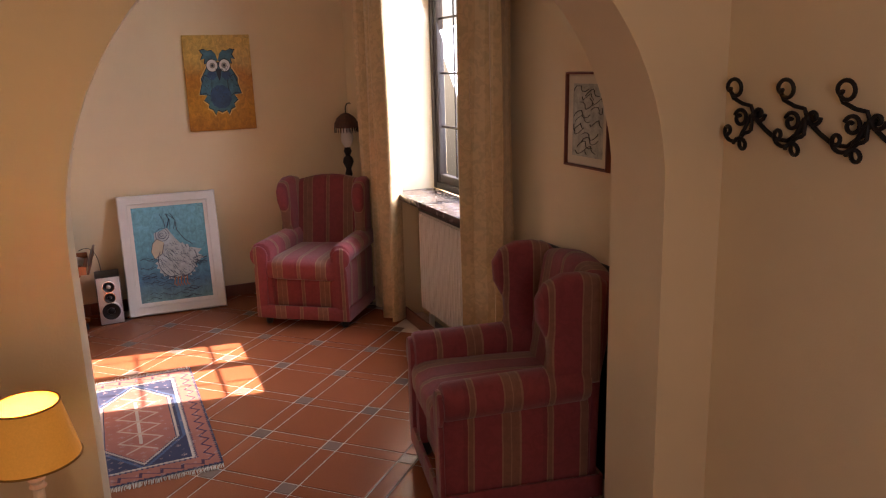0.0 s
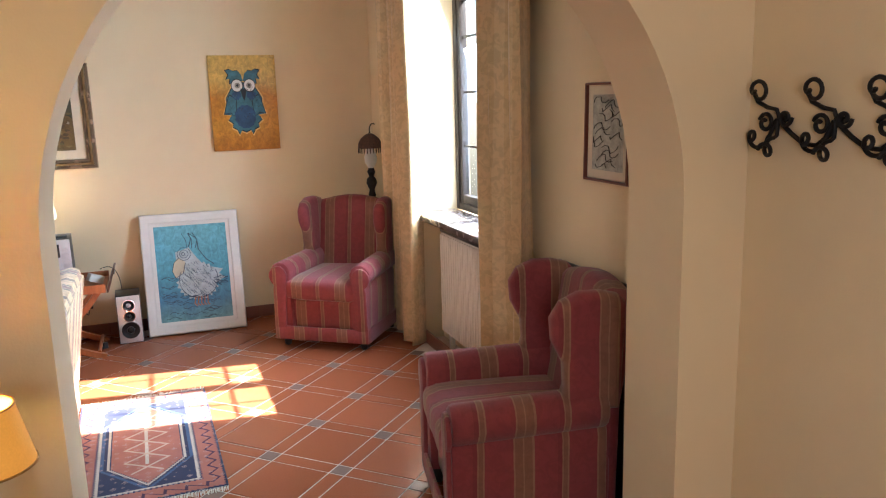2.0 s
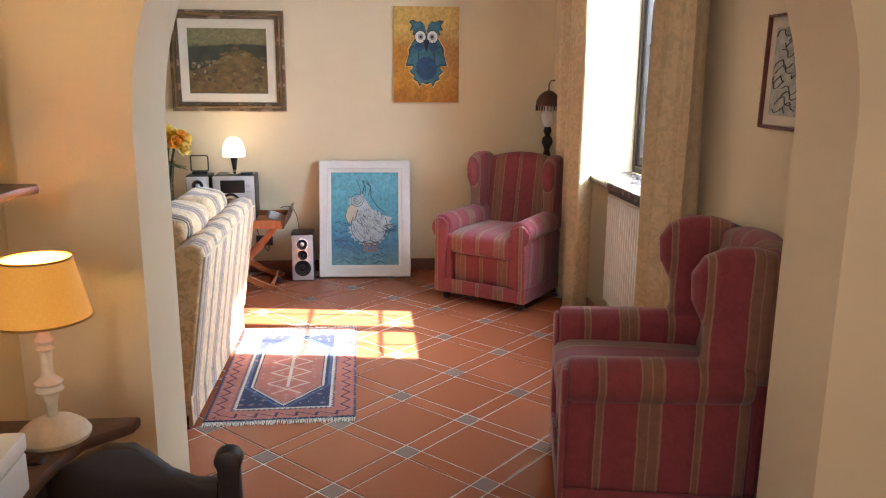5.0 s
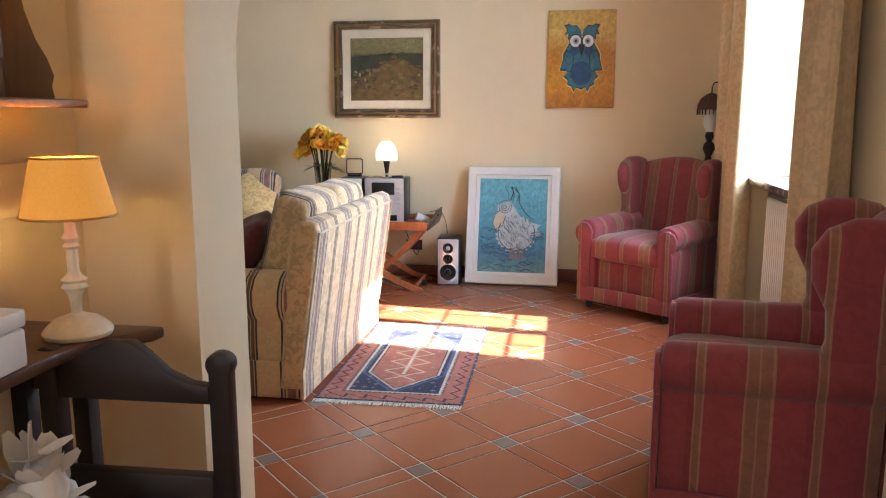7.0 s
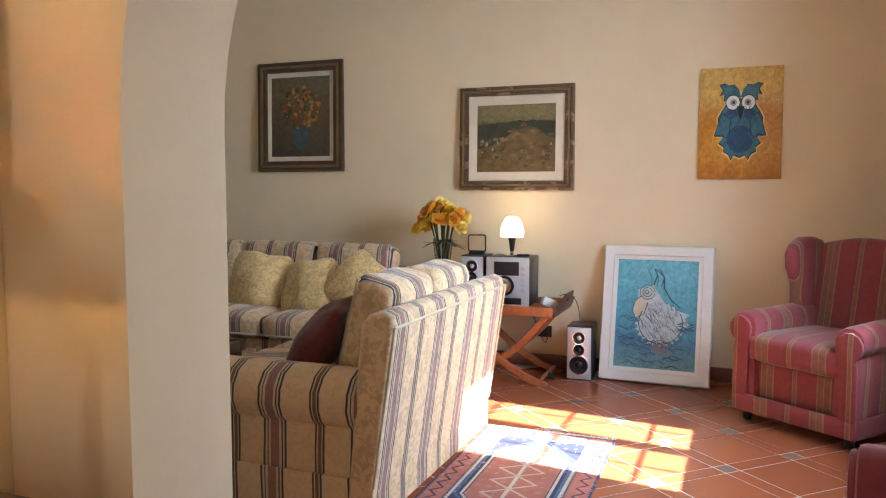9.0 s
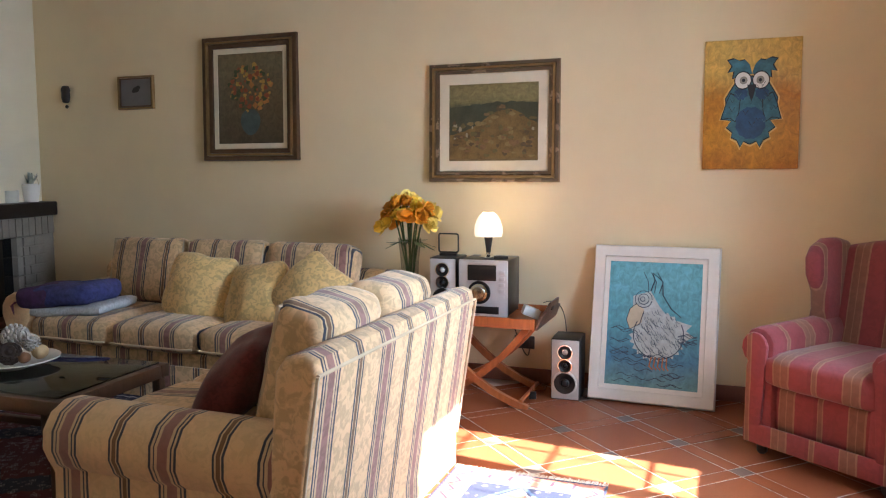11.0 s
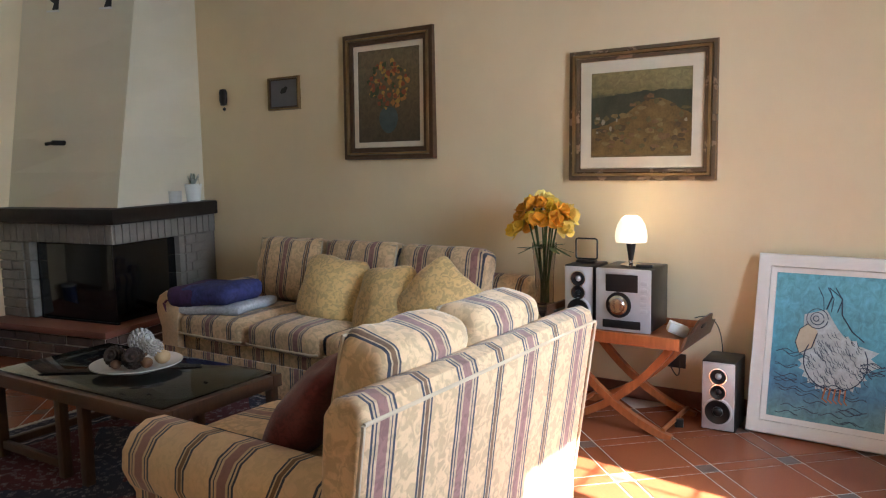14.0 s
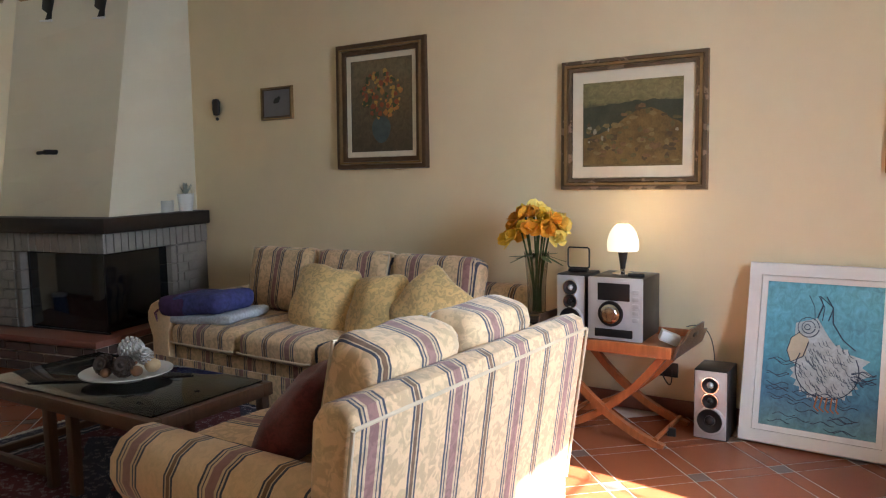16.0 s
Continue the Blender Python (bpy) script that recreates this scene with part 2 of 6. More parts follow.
# ---------------------------------------------------------------- the rooms
HIGH = 2.95
WALL_Y, WIN_X, ARCH_Y0, ARCH_Y1 = 5.80, 1.06, 1.775, 2.03
ARCH_L, ARCH_R, SPRING = -0.737, 0.795, 1.29
LEFT_X, HOOK_X = -5.55, 1.00
OPEN_Y0, OPEN_Y1, SILL_Z, OPEN_Z1 = 3.62, 4.76, 0.855, 2.25


def wall(name, bm, material, label):
    return tagged(solid(name, bm, material), label, "wall", kind="structure")


wall("wall_north", boxed(LEFT_X - 0.25, WIN_X + 0.4, WALL_Y, WALL_Y + 0.3, -0.1, HIGH), M["wall"], "warm cream plaster wall hung with pictures")
bm = bmesh.new()
box(bm, WIN_X, WIN_X + 0.36, ARCH_Y1, OPEN_Y0, -0.1, HIGH)
box(bm, WIN_X, WIN_X + 0.36, OPEN_Y1, WALL_Y, -0.1, HIGH)
box(bm, WIN_X, WIN_X + 0.36, OPEN_Y0, OPEN_Y1, OPEN_Z1, HIGH)
box(bm, WIN_X + 0.15, WIN_X + 0.36, OPEN_Y0, OPEN_Y1, -0.1, SILL_Z - 0.04)
wall("wall_east", bm, M["wall"], "warm cream plaster wall with a deep window recess")
span, mid = (ARCH_R - ARCH_L) / 2, (ARCH_R + ARCH_L) / 2
curve = [(mid + span * math.cos(a), SPRING + 0.78 * math.sin(a)) for a in [math.pi * k / 36 for k in range(37)]]
outline = [(WIN_X + 0.36, -0.1), (WIN_X + 0.36, HIGH), (LEFT_X - 0.25, HIGH), (LEFT_X - 0.25, -0.1), (ARCH_L, -0.1)] + curve[::-1] + [(ARCH_R, -0.1)]
bm = prism(outline, ARCH_Y1 - ARCH_Y0, m=Matrix.Translation((0, ARCH_Y0, 0)) @ XZ)
wall("wall_arch", bm, M["wall"], "thick cream plaster wall pierced by a round arch")
wall("wall_entry_east", boxed(HOOK_X, WIN_X + 0.36, -1.9, ARCH_Y0, -0.1, HIGH), M["wall"], "cream plaster entry wall with iron hooks")
wall("wall_entry_west", boxed(-3.4, -3.2, -1.9, ARCH_Y0, -0.1, HIGH), M["wall"], "plain cream plaster wall")
wall("wall_entry_south", boxed(-3.2, HOOK_X, -2.1, -1.9, -0.1, HIGH), M["wall"], "plain cream plaster wall")
# west wall with the second arch
HA0, HA1, HSP = 2.60, 4.25, 1.40
hs, hm = (HA1 - HA0) / 2, (HA1 + HA0) / 2
curve = [(hm + hs * math.cos(a), HSP + 0.86 * math.sin(a)) for a in [math.pi * k / 36 for k in range(37)]]
outline = [(WALL_Y, -0.1), (WALL_Y, HIGH), (ARCH_Y1, HIGH), (ARCH_Y1, -0.1), (HA0, -0.1)] + curve[::-1] + [(HA1, -0.1)]
bm = prism(outline, 0.25, m=Matrix.Translation((LEFT_X - 0.25, 0, 0)) @ YZ)
wall("wall_west", bm, M["wall"], "pale plaster wall with a round arch beside the fireplace")
wall("wall_hall_north", boxed(-8.2, LEFT_X - 0.25, 5.0, 5.2, -0.1, HIGH), M["wall_hall"], "pale plaster wall of the hall")
wall("wall_hall_south", boxed(-8.2, LEFT_X - 0.25, 1.9, 2.1, -0.1, HIGH), M["wall_hall"], "pale plaster wall of the hall")
wall("wall_hall_west", boxed(-8.4, -8.2, 1.9, 5.2, -0.1, HIGH), M["wall_hall"], "pale plaster wall of the hall")
tagged(solid("ceiling", boxed(-8.4, WIN_X + 0.4, -2.1, WALL_Y + 0.3, HIGH, HIGH + 0.15), M["ceiling"]), "plain off-white plaster ceiling", "ceiling", kind="structure")
bm = bmesh.new()
box(bm, LEFT_X, -0.9, WALL_Y - 0.014, WALL_Y, 0, 0.085, 0.003)
box(bm, -0.9, WIN_X, WALL_Y - 0.014, WALL_Y, 0, 0.085, 0.003)
box(bm, WIN_X - 0.014, WIN_X, ARCH_Y1, WALL_Y - 0.015, 0, 0.085, 0.003)
tagged(solid("baseboard", bm, M["hearth"]), "dark terracotta skirting tiles along the walls", "baseboard", kind="structure")

# ---------------------------------------------------------------- floor
def terracotta(name, a, b):
    m, n, l, p = nodes_of(name)
    info, geo = n.new("ShaderNodeObjectInfo"), n.new("ShaderNodeNewGeometry")
    at = coords(n, l)
    add, half = n.new("ShaderNodeMath"), n.new("ShaderNodeMath")
    add.operation, half.operation = "ADD", "MULTIPLY"
    l.new(info.outputs["Random"], add.inputs[0])
    l.new(geo.outputs["Random Per Island"], add.inputs[1])
    l.new(add.outputs[0], half.inputs[0])
    half.inputs[1].default_value = 0.5
    base = ramp(n, l, half.outputs[0], [(0.1, a), (0.9, b)])
    fine = noise_of(n, l, at, 130, 2)
    base = mix(n, l, 0.16, base, ramp(n, l, fine, [(0.3, tuple(c * 0.72 for c in a)), (0.7, b)]))
    l.new(base, p.inputs["Base Color"])
    p.inputs["Roughness"].default_value = 0.25
    link_bump(n, l, p, fine, 0.05, 0.002)
    return m


M["tile"] = terracotta("terracotta_tile", (0.26, 0.072, 0.030), (0.34, 0.105, 0.046))
M["inset"] = terracotta("grey_inset_tile", (0.17, 0.105, 0.085), (0.25, 0.165, 0.135))
M["grout"] = plain("light_grout", (0.52, 0.42, 0.35), 0.9, vary=0.15, scale=14, bump=0.3)
floor = tagged(solid("floor", boxed(-8.4, WIN_X + 0.36, -2.1, WALL_Y + 0.1, -0.12, -0.0025), M["grout"]), "terracotta tile floor laid diagonally with grey insets", "floor", kind="structure")

# ---------------------------------------------------------------- window and curtains
def build_window():
    w = thing("window_1", "dark wooden casement window with small panes", "window", kind="structure")
    x0, x1 = WIN_X + 0.26, WIN_X + 0.33
    y0, y1, z0, z1 = OPEN_Y0, OPEN_Y1, SILL_Z, OPEN_Z1
    bm = bmesh.new()
    for a in ((y0, y0 + 0.05, z0, z1), (y1 - 0.05, y1, z0, z1), (y0 + 0.05, y1 - 0.05, z0, z0 + 0.045), (y0 + 0.05, y1 - 0.05, z1 - 0.05, z1)):
        box(bm, x0, x1, *a, 0.004)
    part("window_frame", bm, M["dark_wood"], w)
    ym = (y0 + y1) / 2
    for s0, s1 in ((y0 + 0.052, ym - 0.002), (ym + 0.002, y1 - 0.052)):
        bm = bmesh.new()
        a, b = x0 + 0.01, x1 - 0.012
        for q in ((s0, s0 + 0.045, z0 + 0.047, z1 - 0.052), (s1 - 0.045, s1, z0 + 0.047, z1 - 0.052), (s0 + 0.045, s1 - 0.045, z0 + 0.047, z0 + 0.10), (s0 + 0.045, s1 - 0.045, z1 - 0.10, z1 - 0.052)):
            box(bm, a, b, *q, 0.004)
        for z in (1.265, 1.60, 1.935):
            box(bm, a + 0.019, b - 0.019, s0 + 0.045, s1 - 0.045, z - 0.007, z + 0.007, 0.002)
        sm = (s0 + s1) / 2
        box(bm, a + 0.0195, b - 0.0195, sm - 0.006, sm + 0.006, z0 + 0.10, z1 - 0.10, 0.003)
        sash = part("sash", bm, M["dark_wood"], w)
        m, n, l, p = nodes_of("window_glass")
        p.inputs["Transmission Weight"].default_value, p.inputs["Roughness"].default_value, p.inputs["IOR"].default_value = 1.0, 0.02, 1.02
        pane = part("pane", boxed(a + 0.022, a + 0.026, s0 + 0.04, s1 - 0.04, z0 + 0.09, z1 - 0.09), m, sash)
        pane.visible_shadow = False
    bm = boxed(WIN_X - 0.035, WIN_X + 0.26, y0 - 0.03, y1 + 0.03, SILL_Z - 0.04, SILL_Z, 0.006)
    part("window_sill", bm, M["marble"], w, "dark polished stone sill")
    bm = boxed(WIN_X + 0.001, WIN_X + 0.26, y1 - 0.006, y1 + 0.002, SILL_Z, OPEN_Z1)
    part("reveal", bm, M["white_wall"], w)


build_window()


def build_radiator():
    r = thing("radiator", "white enamelled panel radiator under the window sill", "radiator")
    bm = boxed(WIN_X + 0.045, WIN_X + 0.10, 3.66, 4.50, 0.14, 0.76, 0.008)
    part("panel", bm, M["radiator"], r)
    for k in range(22):
        y = 3.67 + k * 0.0375
        part("rib", boxed(WIN_X + 0.034, WIN_X + 0.046, y, y + 0.028, 0.13, 0.75, 0.005), M["radiator"], r)
    part("top_grille", boxed(WIN_X + 0.04, WIN_X + 0.12, 3.66, 4.50, 0.762, 0.785, 0.004), M["black"], r)
    for y in (3.75, 4.4):
        part("foot", boxed(WIN_X + 0.06, WIN_X + 0.09, y, y + 0.03, 0.0, 0.14, 0.003), M["radiator"], r)


build_radiator()
M["curtain"] = striped("gold_jacquard_curtain", "Y", 0.12, [(0.0, (0.68, 0.49, 0.26)), (0.5, (0.74, 0.56, 0.32)), (0.8, (0.68, 0.49, 0.26))], rough=0.6, figure=0.16, figure_scale=24)


def build_curtain(y0, y1, folds, x, seed, label):
    """A pleated sheet hung from the ceiling line to the floor, with its own thickness."""
    c = thing("curtain", label, "curtain", group="window curtains")
    bm = bmesh.new()
    nu, nv, rows = folds * 10, 26, []
    for j in range(nv + 1):
        z = 0.012 + (HIGH - 0.10) * j / nv
        h = j / nv
        row = []
        for i in range(nu + 1):
            u = i / nu
            spread = 1.0 - 0.10 * math.sin(math.pi * min(1, h * 1.4)) * (0.5 - abs(u - 0.5))
            a = 2 * math.pi * folds * u + 0.5 * math.sin(3 * h + seed)
            amp = 0.060 * (1.0 - 0.25 * h) * (0.8 + 0.35 * math.sin(7 * u + seed))
            dy = 0.012 * math.cos(a * 2 + seed)
            n3 = noise.noise(Vector((u * 6, h * 3, seed))) * 0.014
            row.append(bm.verts.new((x - amp * math.cos(a) + n3, y0 + (y1 - y0) * (0.5 + (u - 0.5) * spread) + dy, z)))
        rows.append(row)
    for a, b in zip(rows, rows[1:]):
        for k in range(nu):
            bm.faces.new((a[k], a[k + 1], b[k + 1], b[k]))
    ob = part("cloth", bm, M["curtain"], c)
    mod = ob.modifiers.new("thickness", "SOLIDIFY")
    mod.thickness = 0.004
    bm = tube([(x, y0 - 0.05, HIGH - 0.075), (x, y1 + 0.05, HIGH - 0.075)], 0.014, 12)
    part("rail", bm, M["dark_wood"], c)


build_curtain(4.60, 5.12, 4, 0.990, 0.4, "gold jacquard curtain drawn back beside the window")
build_curtain(3.02, 3.50, 3, 0.985, 2.1, "gold jacquard curtain gathered beside the dark board")


# ---------------------------------------------------------------- wing armchairs
def build_armchair(m, label):
    """Front towards -y. Width 0.70, depth 0.76, height 0.95."""
    ch = thing("armchair", label, "armchair", m, "striped wing armchairs")
    part("base", boxed(-0.27, 0.27, -0.30, 0.25, 0.09, 0.315, 0.025, 3), M["red_x"], ch)
    bm = pillow(0.50, 0.56, 0.145, 0.045, 0.16, m=Matrix.Translation((0, -0.075, 0.385)))
    cushion = part("seat_cushion", bm, M["red_x"], ch)
    # leaning back with an arched top
    top = [(-0.26, 0.0)] + [(0.26 * s, 0.60 + 0.045 * math.cos(s * math.pi / 2)) for s in (-1, -0.75, -0.5, -0.25, 0, 0.25, 0.5, 0.75, 1)] + [(0.26, 0.0)]
    bm = prism(top, 0.13, 0.045, 4, XZ)
    bmesh.ops.transform(bm, matrix=pose(0, 0.13, 0.30, -10), verts=bm.verts)
    part("backrest", bm, M["red_x"], ch)
    for s in (-1, 1):
        # rolled arm: a section in x and z swept from front to back
        sec = [(0.20, 0.09), (0.20, 0.40)] + [(0.262 + 0.073 * math.cos(radians(a)), 0.490 + 0.073 * math.sin(radians(a))) for a in (170, 140, 110, 80, 50, 20, -10, -40, -62)] + [(0.305, 0.40), (0.30, 0.09)]
        bm = prism([(s * x, z) for x, z in sec], 0.56, 0.018, 2, Matrix.Translation((0, -0.335, 0)) @ XZ)
        for v in bm.verts:
            f = (v.co.y + 0.335) / 0.56
            v.co.z += 0.015 * f * (v.co.z > 0.3)
            v.co.x += s * 0.025 * (1 - f) * max(0, (v.co.z - 0.25)) * 2
        arm = part("arm", bm, M["red_y"], ch)
        bm = prism([(s * (x - 0.262) * 0.86 + s * 0.285, (z - 0.30) * 0.94 + 0.295) for x, z in sec[1:-1]] + [(s * 0.325, 0.13), (s * 0.245, 0.13)], 0.02, 0.008, 2, Matrix.Translation((0, -0.353, 0)) @ XZ)
        part("arm_front", bm, M["red_x"], arm)
        # wing: outline in y and z, curling forward at the top
        wing = [(0.25, 0.50), (0.02, 0.50), (0.05, 0.60), (0.045, 0.68), (0.005, 0.76), (0.0, 0.84), (0.035, 0.895), (0.10, 0.925), (0.18, 0.925), (0.24, 0.91), (0.27, 0.88)]
        bm = prism(wing, 0.085, 0.034, 4, Matrix.Translation((0.225 if s > 0 else -0.31, 0.02, 0)) @ YZ)
        for v in bm.verts:
            v.co.x += s * 0.10 * max(0, 0.25 - v.co.y) * (v.co.z - 0.45)
        part("wing", bm, M["red_y"], ch)
    bm = boxed(-0.265, 0.265, 0.235, 0.27, 0.09, 0.86, 0.015, 3, m=pose(0, 0.0, 0, -1.5))
    part("back_panel", bm, M["red_x"], ch)
    bm = bmesh.new()
    for a in ((-0.325, 0.325, -0.352, -0.338), (-0.325, 0.325, 0.26, 0.272)):
        box(bm, *a, 0.055, 0.145, 0.004)
    for a in ((-0.327, -0.313, -0.337, 0.259), (0.313, 0.327, -0.337, 0.259)):
        box(bm, *a, 0.055, 0.145, 0.004)
    part("skirt", bm, M["red_x"], ch)
    for x in (-0.27, 0.27):
        for y in (-0.29, 0.21):
            part("foot", lathe([(0.014, 0.0), (0.022, 0.01), (0.024, 0.05), (0.028, 0.10)], 12, Matrix.Translation((x, y, 0))), M["dark_wood"], ch)
    return ch


build_armchair(pose(0.60, 5.10, 0, 0, 0, -37), "dusty red wing armchair with tan stripes in the sunlit corner")
build_armchair(pose(0.715, 2.585, 0, 0, 0, -101), "dusty red wing armchair with tan stripes against a dark board")


# ---------------------------------------------------------------- sofas
def build_sofa(m, length, seats, label, high, cush_z, cush_h, arm_z, seat_z):
    """Front towards -y, back at y = 0, along x from 0 to length."""
    so = thing("sofa", label, "sofa", m, "cream striped sofas")
    part("base", boxed(0.05, length - 0.05, -0.80, -0.06, 0.07, seat_z - 0.075, 0.02, 2), M["cream_x"], so)
    # outside back, leaning outward to the top
    sec = [(-0.10, 0.05), (0.0, 0.05), (0.095, high - 0.03), (0.085, high + 0.01), (0.05, high + 0.025), (-0.01, high + 0.01), (-0.04, high - 0.03)]
    bm = prism(sec, length, 0.028, 4, YZ)
    part("back", bm, M["cream_x"], so)
    n, w = seats, (length - 0.40) / seats
    for k in range(n):
        bm = pillow(w - 0.016, 0.62, 0.155, 0.055, 0.24, seed=k * 3.1, m=pose(0.20 + (k + 0.5) * w, -0.55, seat_z))
        cu = part("seat_cushion", bm, M["cream_x"], so)
        bm = pillow(w - 0.022, cush_h, 0.19, 0.055, 0.16, seed=k * 1.7 + 9, wrinkle=0.010, m=pose(0.20 + (k + 0.5) * w, -0.135, cush_z, 77, 0, 0))
        bk = part("back_cushion", bm, M["cream_x"], so)
        hx, hy = w / 2 - 0.022, cush_h / 2 - 0.020
        loop = [(-hx, -hy, 0.072), (-hx, hy, 0.072), (hx, hy, 0.072), (hx, -hy, 0.072)]
        at = pose(0.20 + (k + 0.5) * w, -0.135, cush_z, 77, 0, 0)
        part("piping", tube([at @ Vector(q) for q in loop], 0.007, 6), M["piping"], bk)
        xs0, xs1 = 0.20 + k * w + 0.02, 0.20 + (k + 1) * w - 0.02
        part("piping", tube([(xs0, -0.862, seat_z - 0.04), (xs0 + 0.05, -0.868, seat_z - 0.043), (xs1 - 0.05, -0.868, seat_z - 0.043), (xs1, -0.862, seat_z - 0.04)], 0.006, 6), M["piping"], cu)
    for s, x in ((0, 0.0), (1, length)):
        sg = 1 if s else -1
        sec = [(0.20, 0.06), (0.20, arm_z - 0.075)] + [(0.112 + 0.115 * math.cos(radians(a)), arm_z - 0.008 + 0.115 * math.sin(radians(a))) for a in (-20, 10, 40, 70, 100, 130, 160, 190, 215, 240)] + [(0.04, arm_z - 0.095), (0.03, 0.06)]
        bm = prism([(px if not s else length - px, pz) for px, pz in sec], 0.82, 0.02, 2, Matrix.Translation((0, -0.86, 0)) @ XZ)
        arm = part("arm", bm, M["cream_y"], so)
    for x0, x1, y0, y1, top in ((0.02, length - 0.02, -0.862, -0.848, 0.20), (0.012, 0.026, -0.85, -0.02, 0.17), (length - 0.026, length - 0.012, -0.85, -0.02, 0.17), (0.0, length, -0.008, 0.010, 0.15)):
        part("skirt", boxed(x0, x1, y0, y1, 0.012, top, 0.004), M["cream_x" if x1 - x0 > 0.1 else "cream_y"], so)
    cord = tube([(0.004, 0.094, high - 0.03), (length - 0.004, 0.094, high - 0.03)], 0.0055, 8)
    tube([(0.0, 0.012, 0.15), (0.0, 0.096, high - 0.03)], 0.0055, 8, cord)
    tube([(length, 0.012, 0.15), (length, 0.096, high - 0.03)], 0.0055, 8, cord)
    part("piping", cord, M["piping"], so)
    for fx in (0.08, length - 0.08):
        for fy in (-0.78, -0.1):
            part("foot", lathe([(0.02, 0), (0.028, 0.08)], 10, Matrix.Translation((fx, fy, 0))), M["dark_wood"], so)
    return so


# the two-seater stands with its back to the window, the three-seater along the wall
build_sofa(pose(-1.01, 4.43, 0, 0, 0, -90), 1.28, 2, "cream striped brocade two-seat sofa, back to the window", 0.745, 0.625, 0.46, 0.435, 0.39)
build_sofa(pose(-3.97, 5.62, 0, 0, 0, 0), 2.18, 3, "cream striped brocade three-seat sofa along the wall", 0.625, 0.600, 0.42, 0.43, 0.335)


def throw_cushion(x, y, z, rx, ry, rz, size, mat, label, seed):
    c = thing("throw_cushion", label, "cushion", pose(x, y, z, rx, ry, rz), "sofa cushions")
    bm = pillow(size, size, 0.13, 0.05, 0.5, 11, 0.012, seed)
    for v in bm.verts:
        k = (abs(v.co.x) * abs(v.co.y)) / (size / 2) ** 2
        v.co.z *= 1 - 0.62 * min(1, k)
        v.co.x *= 1 + 0.09 * k
        v.co.y *= 1 + 0.09 * k
    part("cover", bm, mat, c)


throw_cushion(-2.82, 5.12, 0.575, 66, 6, 6, 0.36, M["gold_cloth"], "gold damask throw cushion on the long sofa", 1)
throw_cushion(-2.42, 5.10, 0.555, 60, -9, -4, 0.35, M["gold_cloth"], "plain gold throw cushion slumped on the sofa", 2)
throw_cushion(-2.04, 5.09, 0.575, 60, 34, -6, 0.35, M["gold_cloth"], "gold damask throw cushion tipped on its corner", 3)
throw_cushion(-1.40, 3.50, 0.575, 8, -52, 8, 0.34, M["maroon"], "maroon throw cushion leaning on the two-seat sofa", 4)


# ---------------------------------------------------------------- pictures
def frame_bars(bm, w, h, wide, y0, y1, bevel):
    """Four mitred bars round an opening; the frame lies in x and z, from -w/2 to w/2 and 0 to h, front at y0."""
    for q in ([(-w / 2, 0), (w / 2, 0), (w / 2 - wide, wide), (-w / 2 + wide, wide)], [(-w / 2, h), (-w / 2 + wide, h - wide), (w / 2 - wide, h - wide), (w / 2, h)],
              [(-w / 2, 0), (-w / 2 + wide, wide), (-w / 2 + wide, h - wide), (-w / 2, h)], [(w / 2, 0), (w / 2, h), (w / 2 - wide, h - wide), (w / 2 - wide, wide)]):
        lo = [bm.verts.new((x, y1, z)) for x, z in q]
        hi = [bm.verts.new((x + (0 if abs(x) < w / 2 - 1e-6 else -math.copysign(bevel, x)), y0, z + (bevel if z < 1e-6 else -bevel if z > h - 1e-6 else 0))) for x, z in q]
        bm.faces.new(lo)
        bm.faces.new(hi)
        for k in range(4):
            (xa, za), (xb, zb) = q[k], q[(k + 1) % 4]
            if abs(xa - xb) > 1e-6 and abs(za - zb) > 1e-6:
                continue
            bm.faces.new((lo[k], lo[(k + 1) % 4], hi[(k + 1) % 4], hi[k]))
    bmesh.ops.remove_doubles(bm, verts=bm.verts, dist=1e-5)
    return bm


def picture(name, label, m, w, h, mats, widths, depth, canvas):
    """widths: bars from the outside in, each (wide, how far its front stands out)."""
    pc = thing(name, label, "picture", m)
    a = 0.0
    for k, (wide, out) in enumerate(widths):
        bm = frame_bars(bmesh.new(), w - 2 * a, h - 2 * a, wide, -out, -0.002, 0.004)
        bmesh.ops.translate(bm, vec=(0, 0, a), verts=bm.verts)
        part(("frame", "inner_frame", "mount", "liner", "slip")[k], bm, mats[k], pc, smooth=False)
        a += wide
    part("canvas", boxed(-w / 2 + a, w / 2 - a, -depth, -0.001, a, h - a), canvas, pc)
    return pc


M["frame_brown"] = plain("brown_gilt_frame", (0.10, 0.055, 0.028), 0.35, metal=0.2, vary=0.25, scale=10, stretch=(3, 3, 3))
M["frame_gold"] = plain("dull_gold_frame", (0.30, 0.19, 0.085), 0.35, metal=0.6, vary=0.25, scale=12)
M["frame_bronze"] = plain("bronze_frame", (0.26, 0.18, 0.12), 0.25, metal=0.6, vary=0.1, scale=12)
M["linen"] = plain("linen_mount", (0.70, 0.62, 0.48), 0.9, vary=0.06, bump=0.3, grain=400)


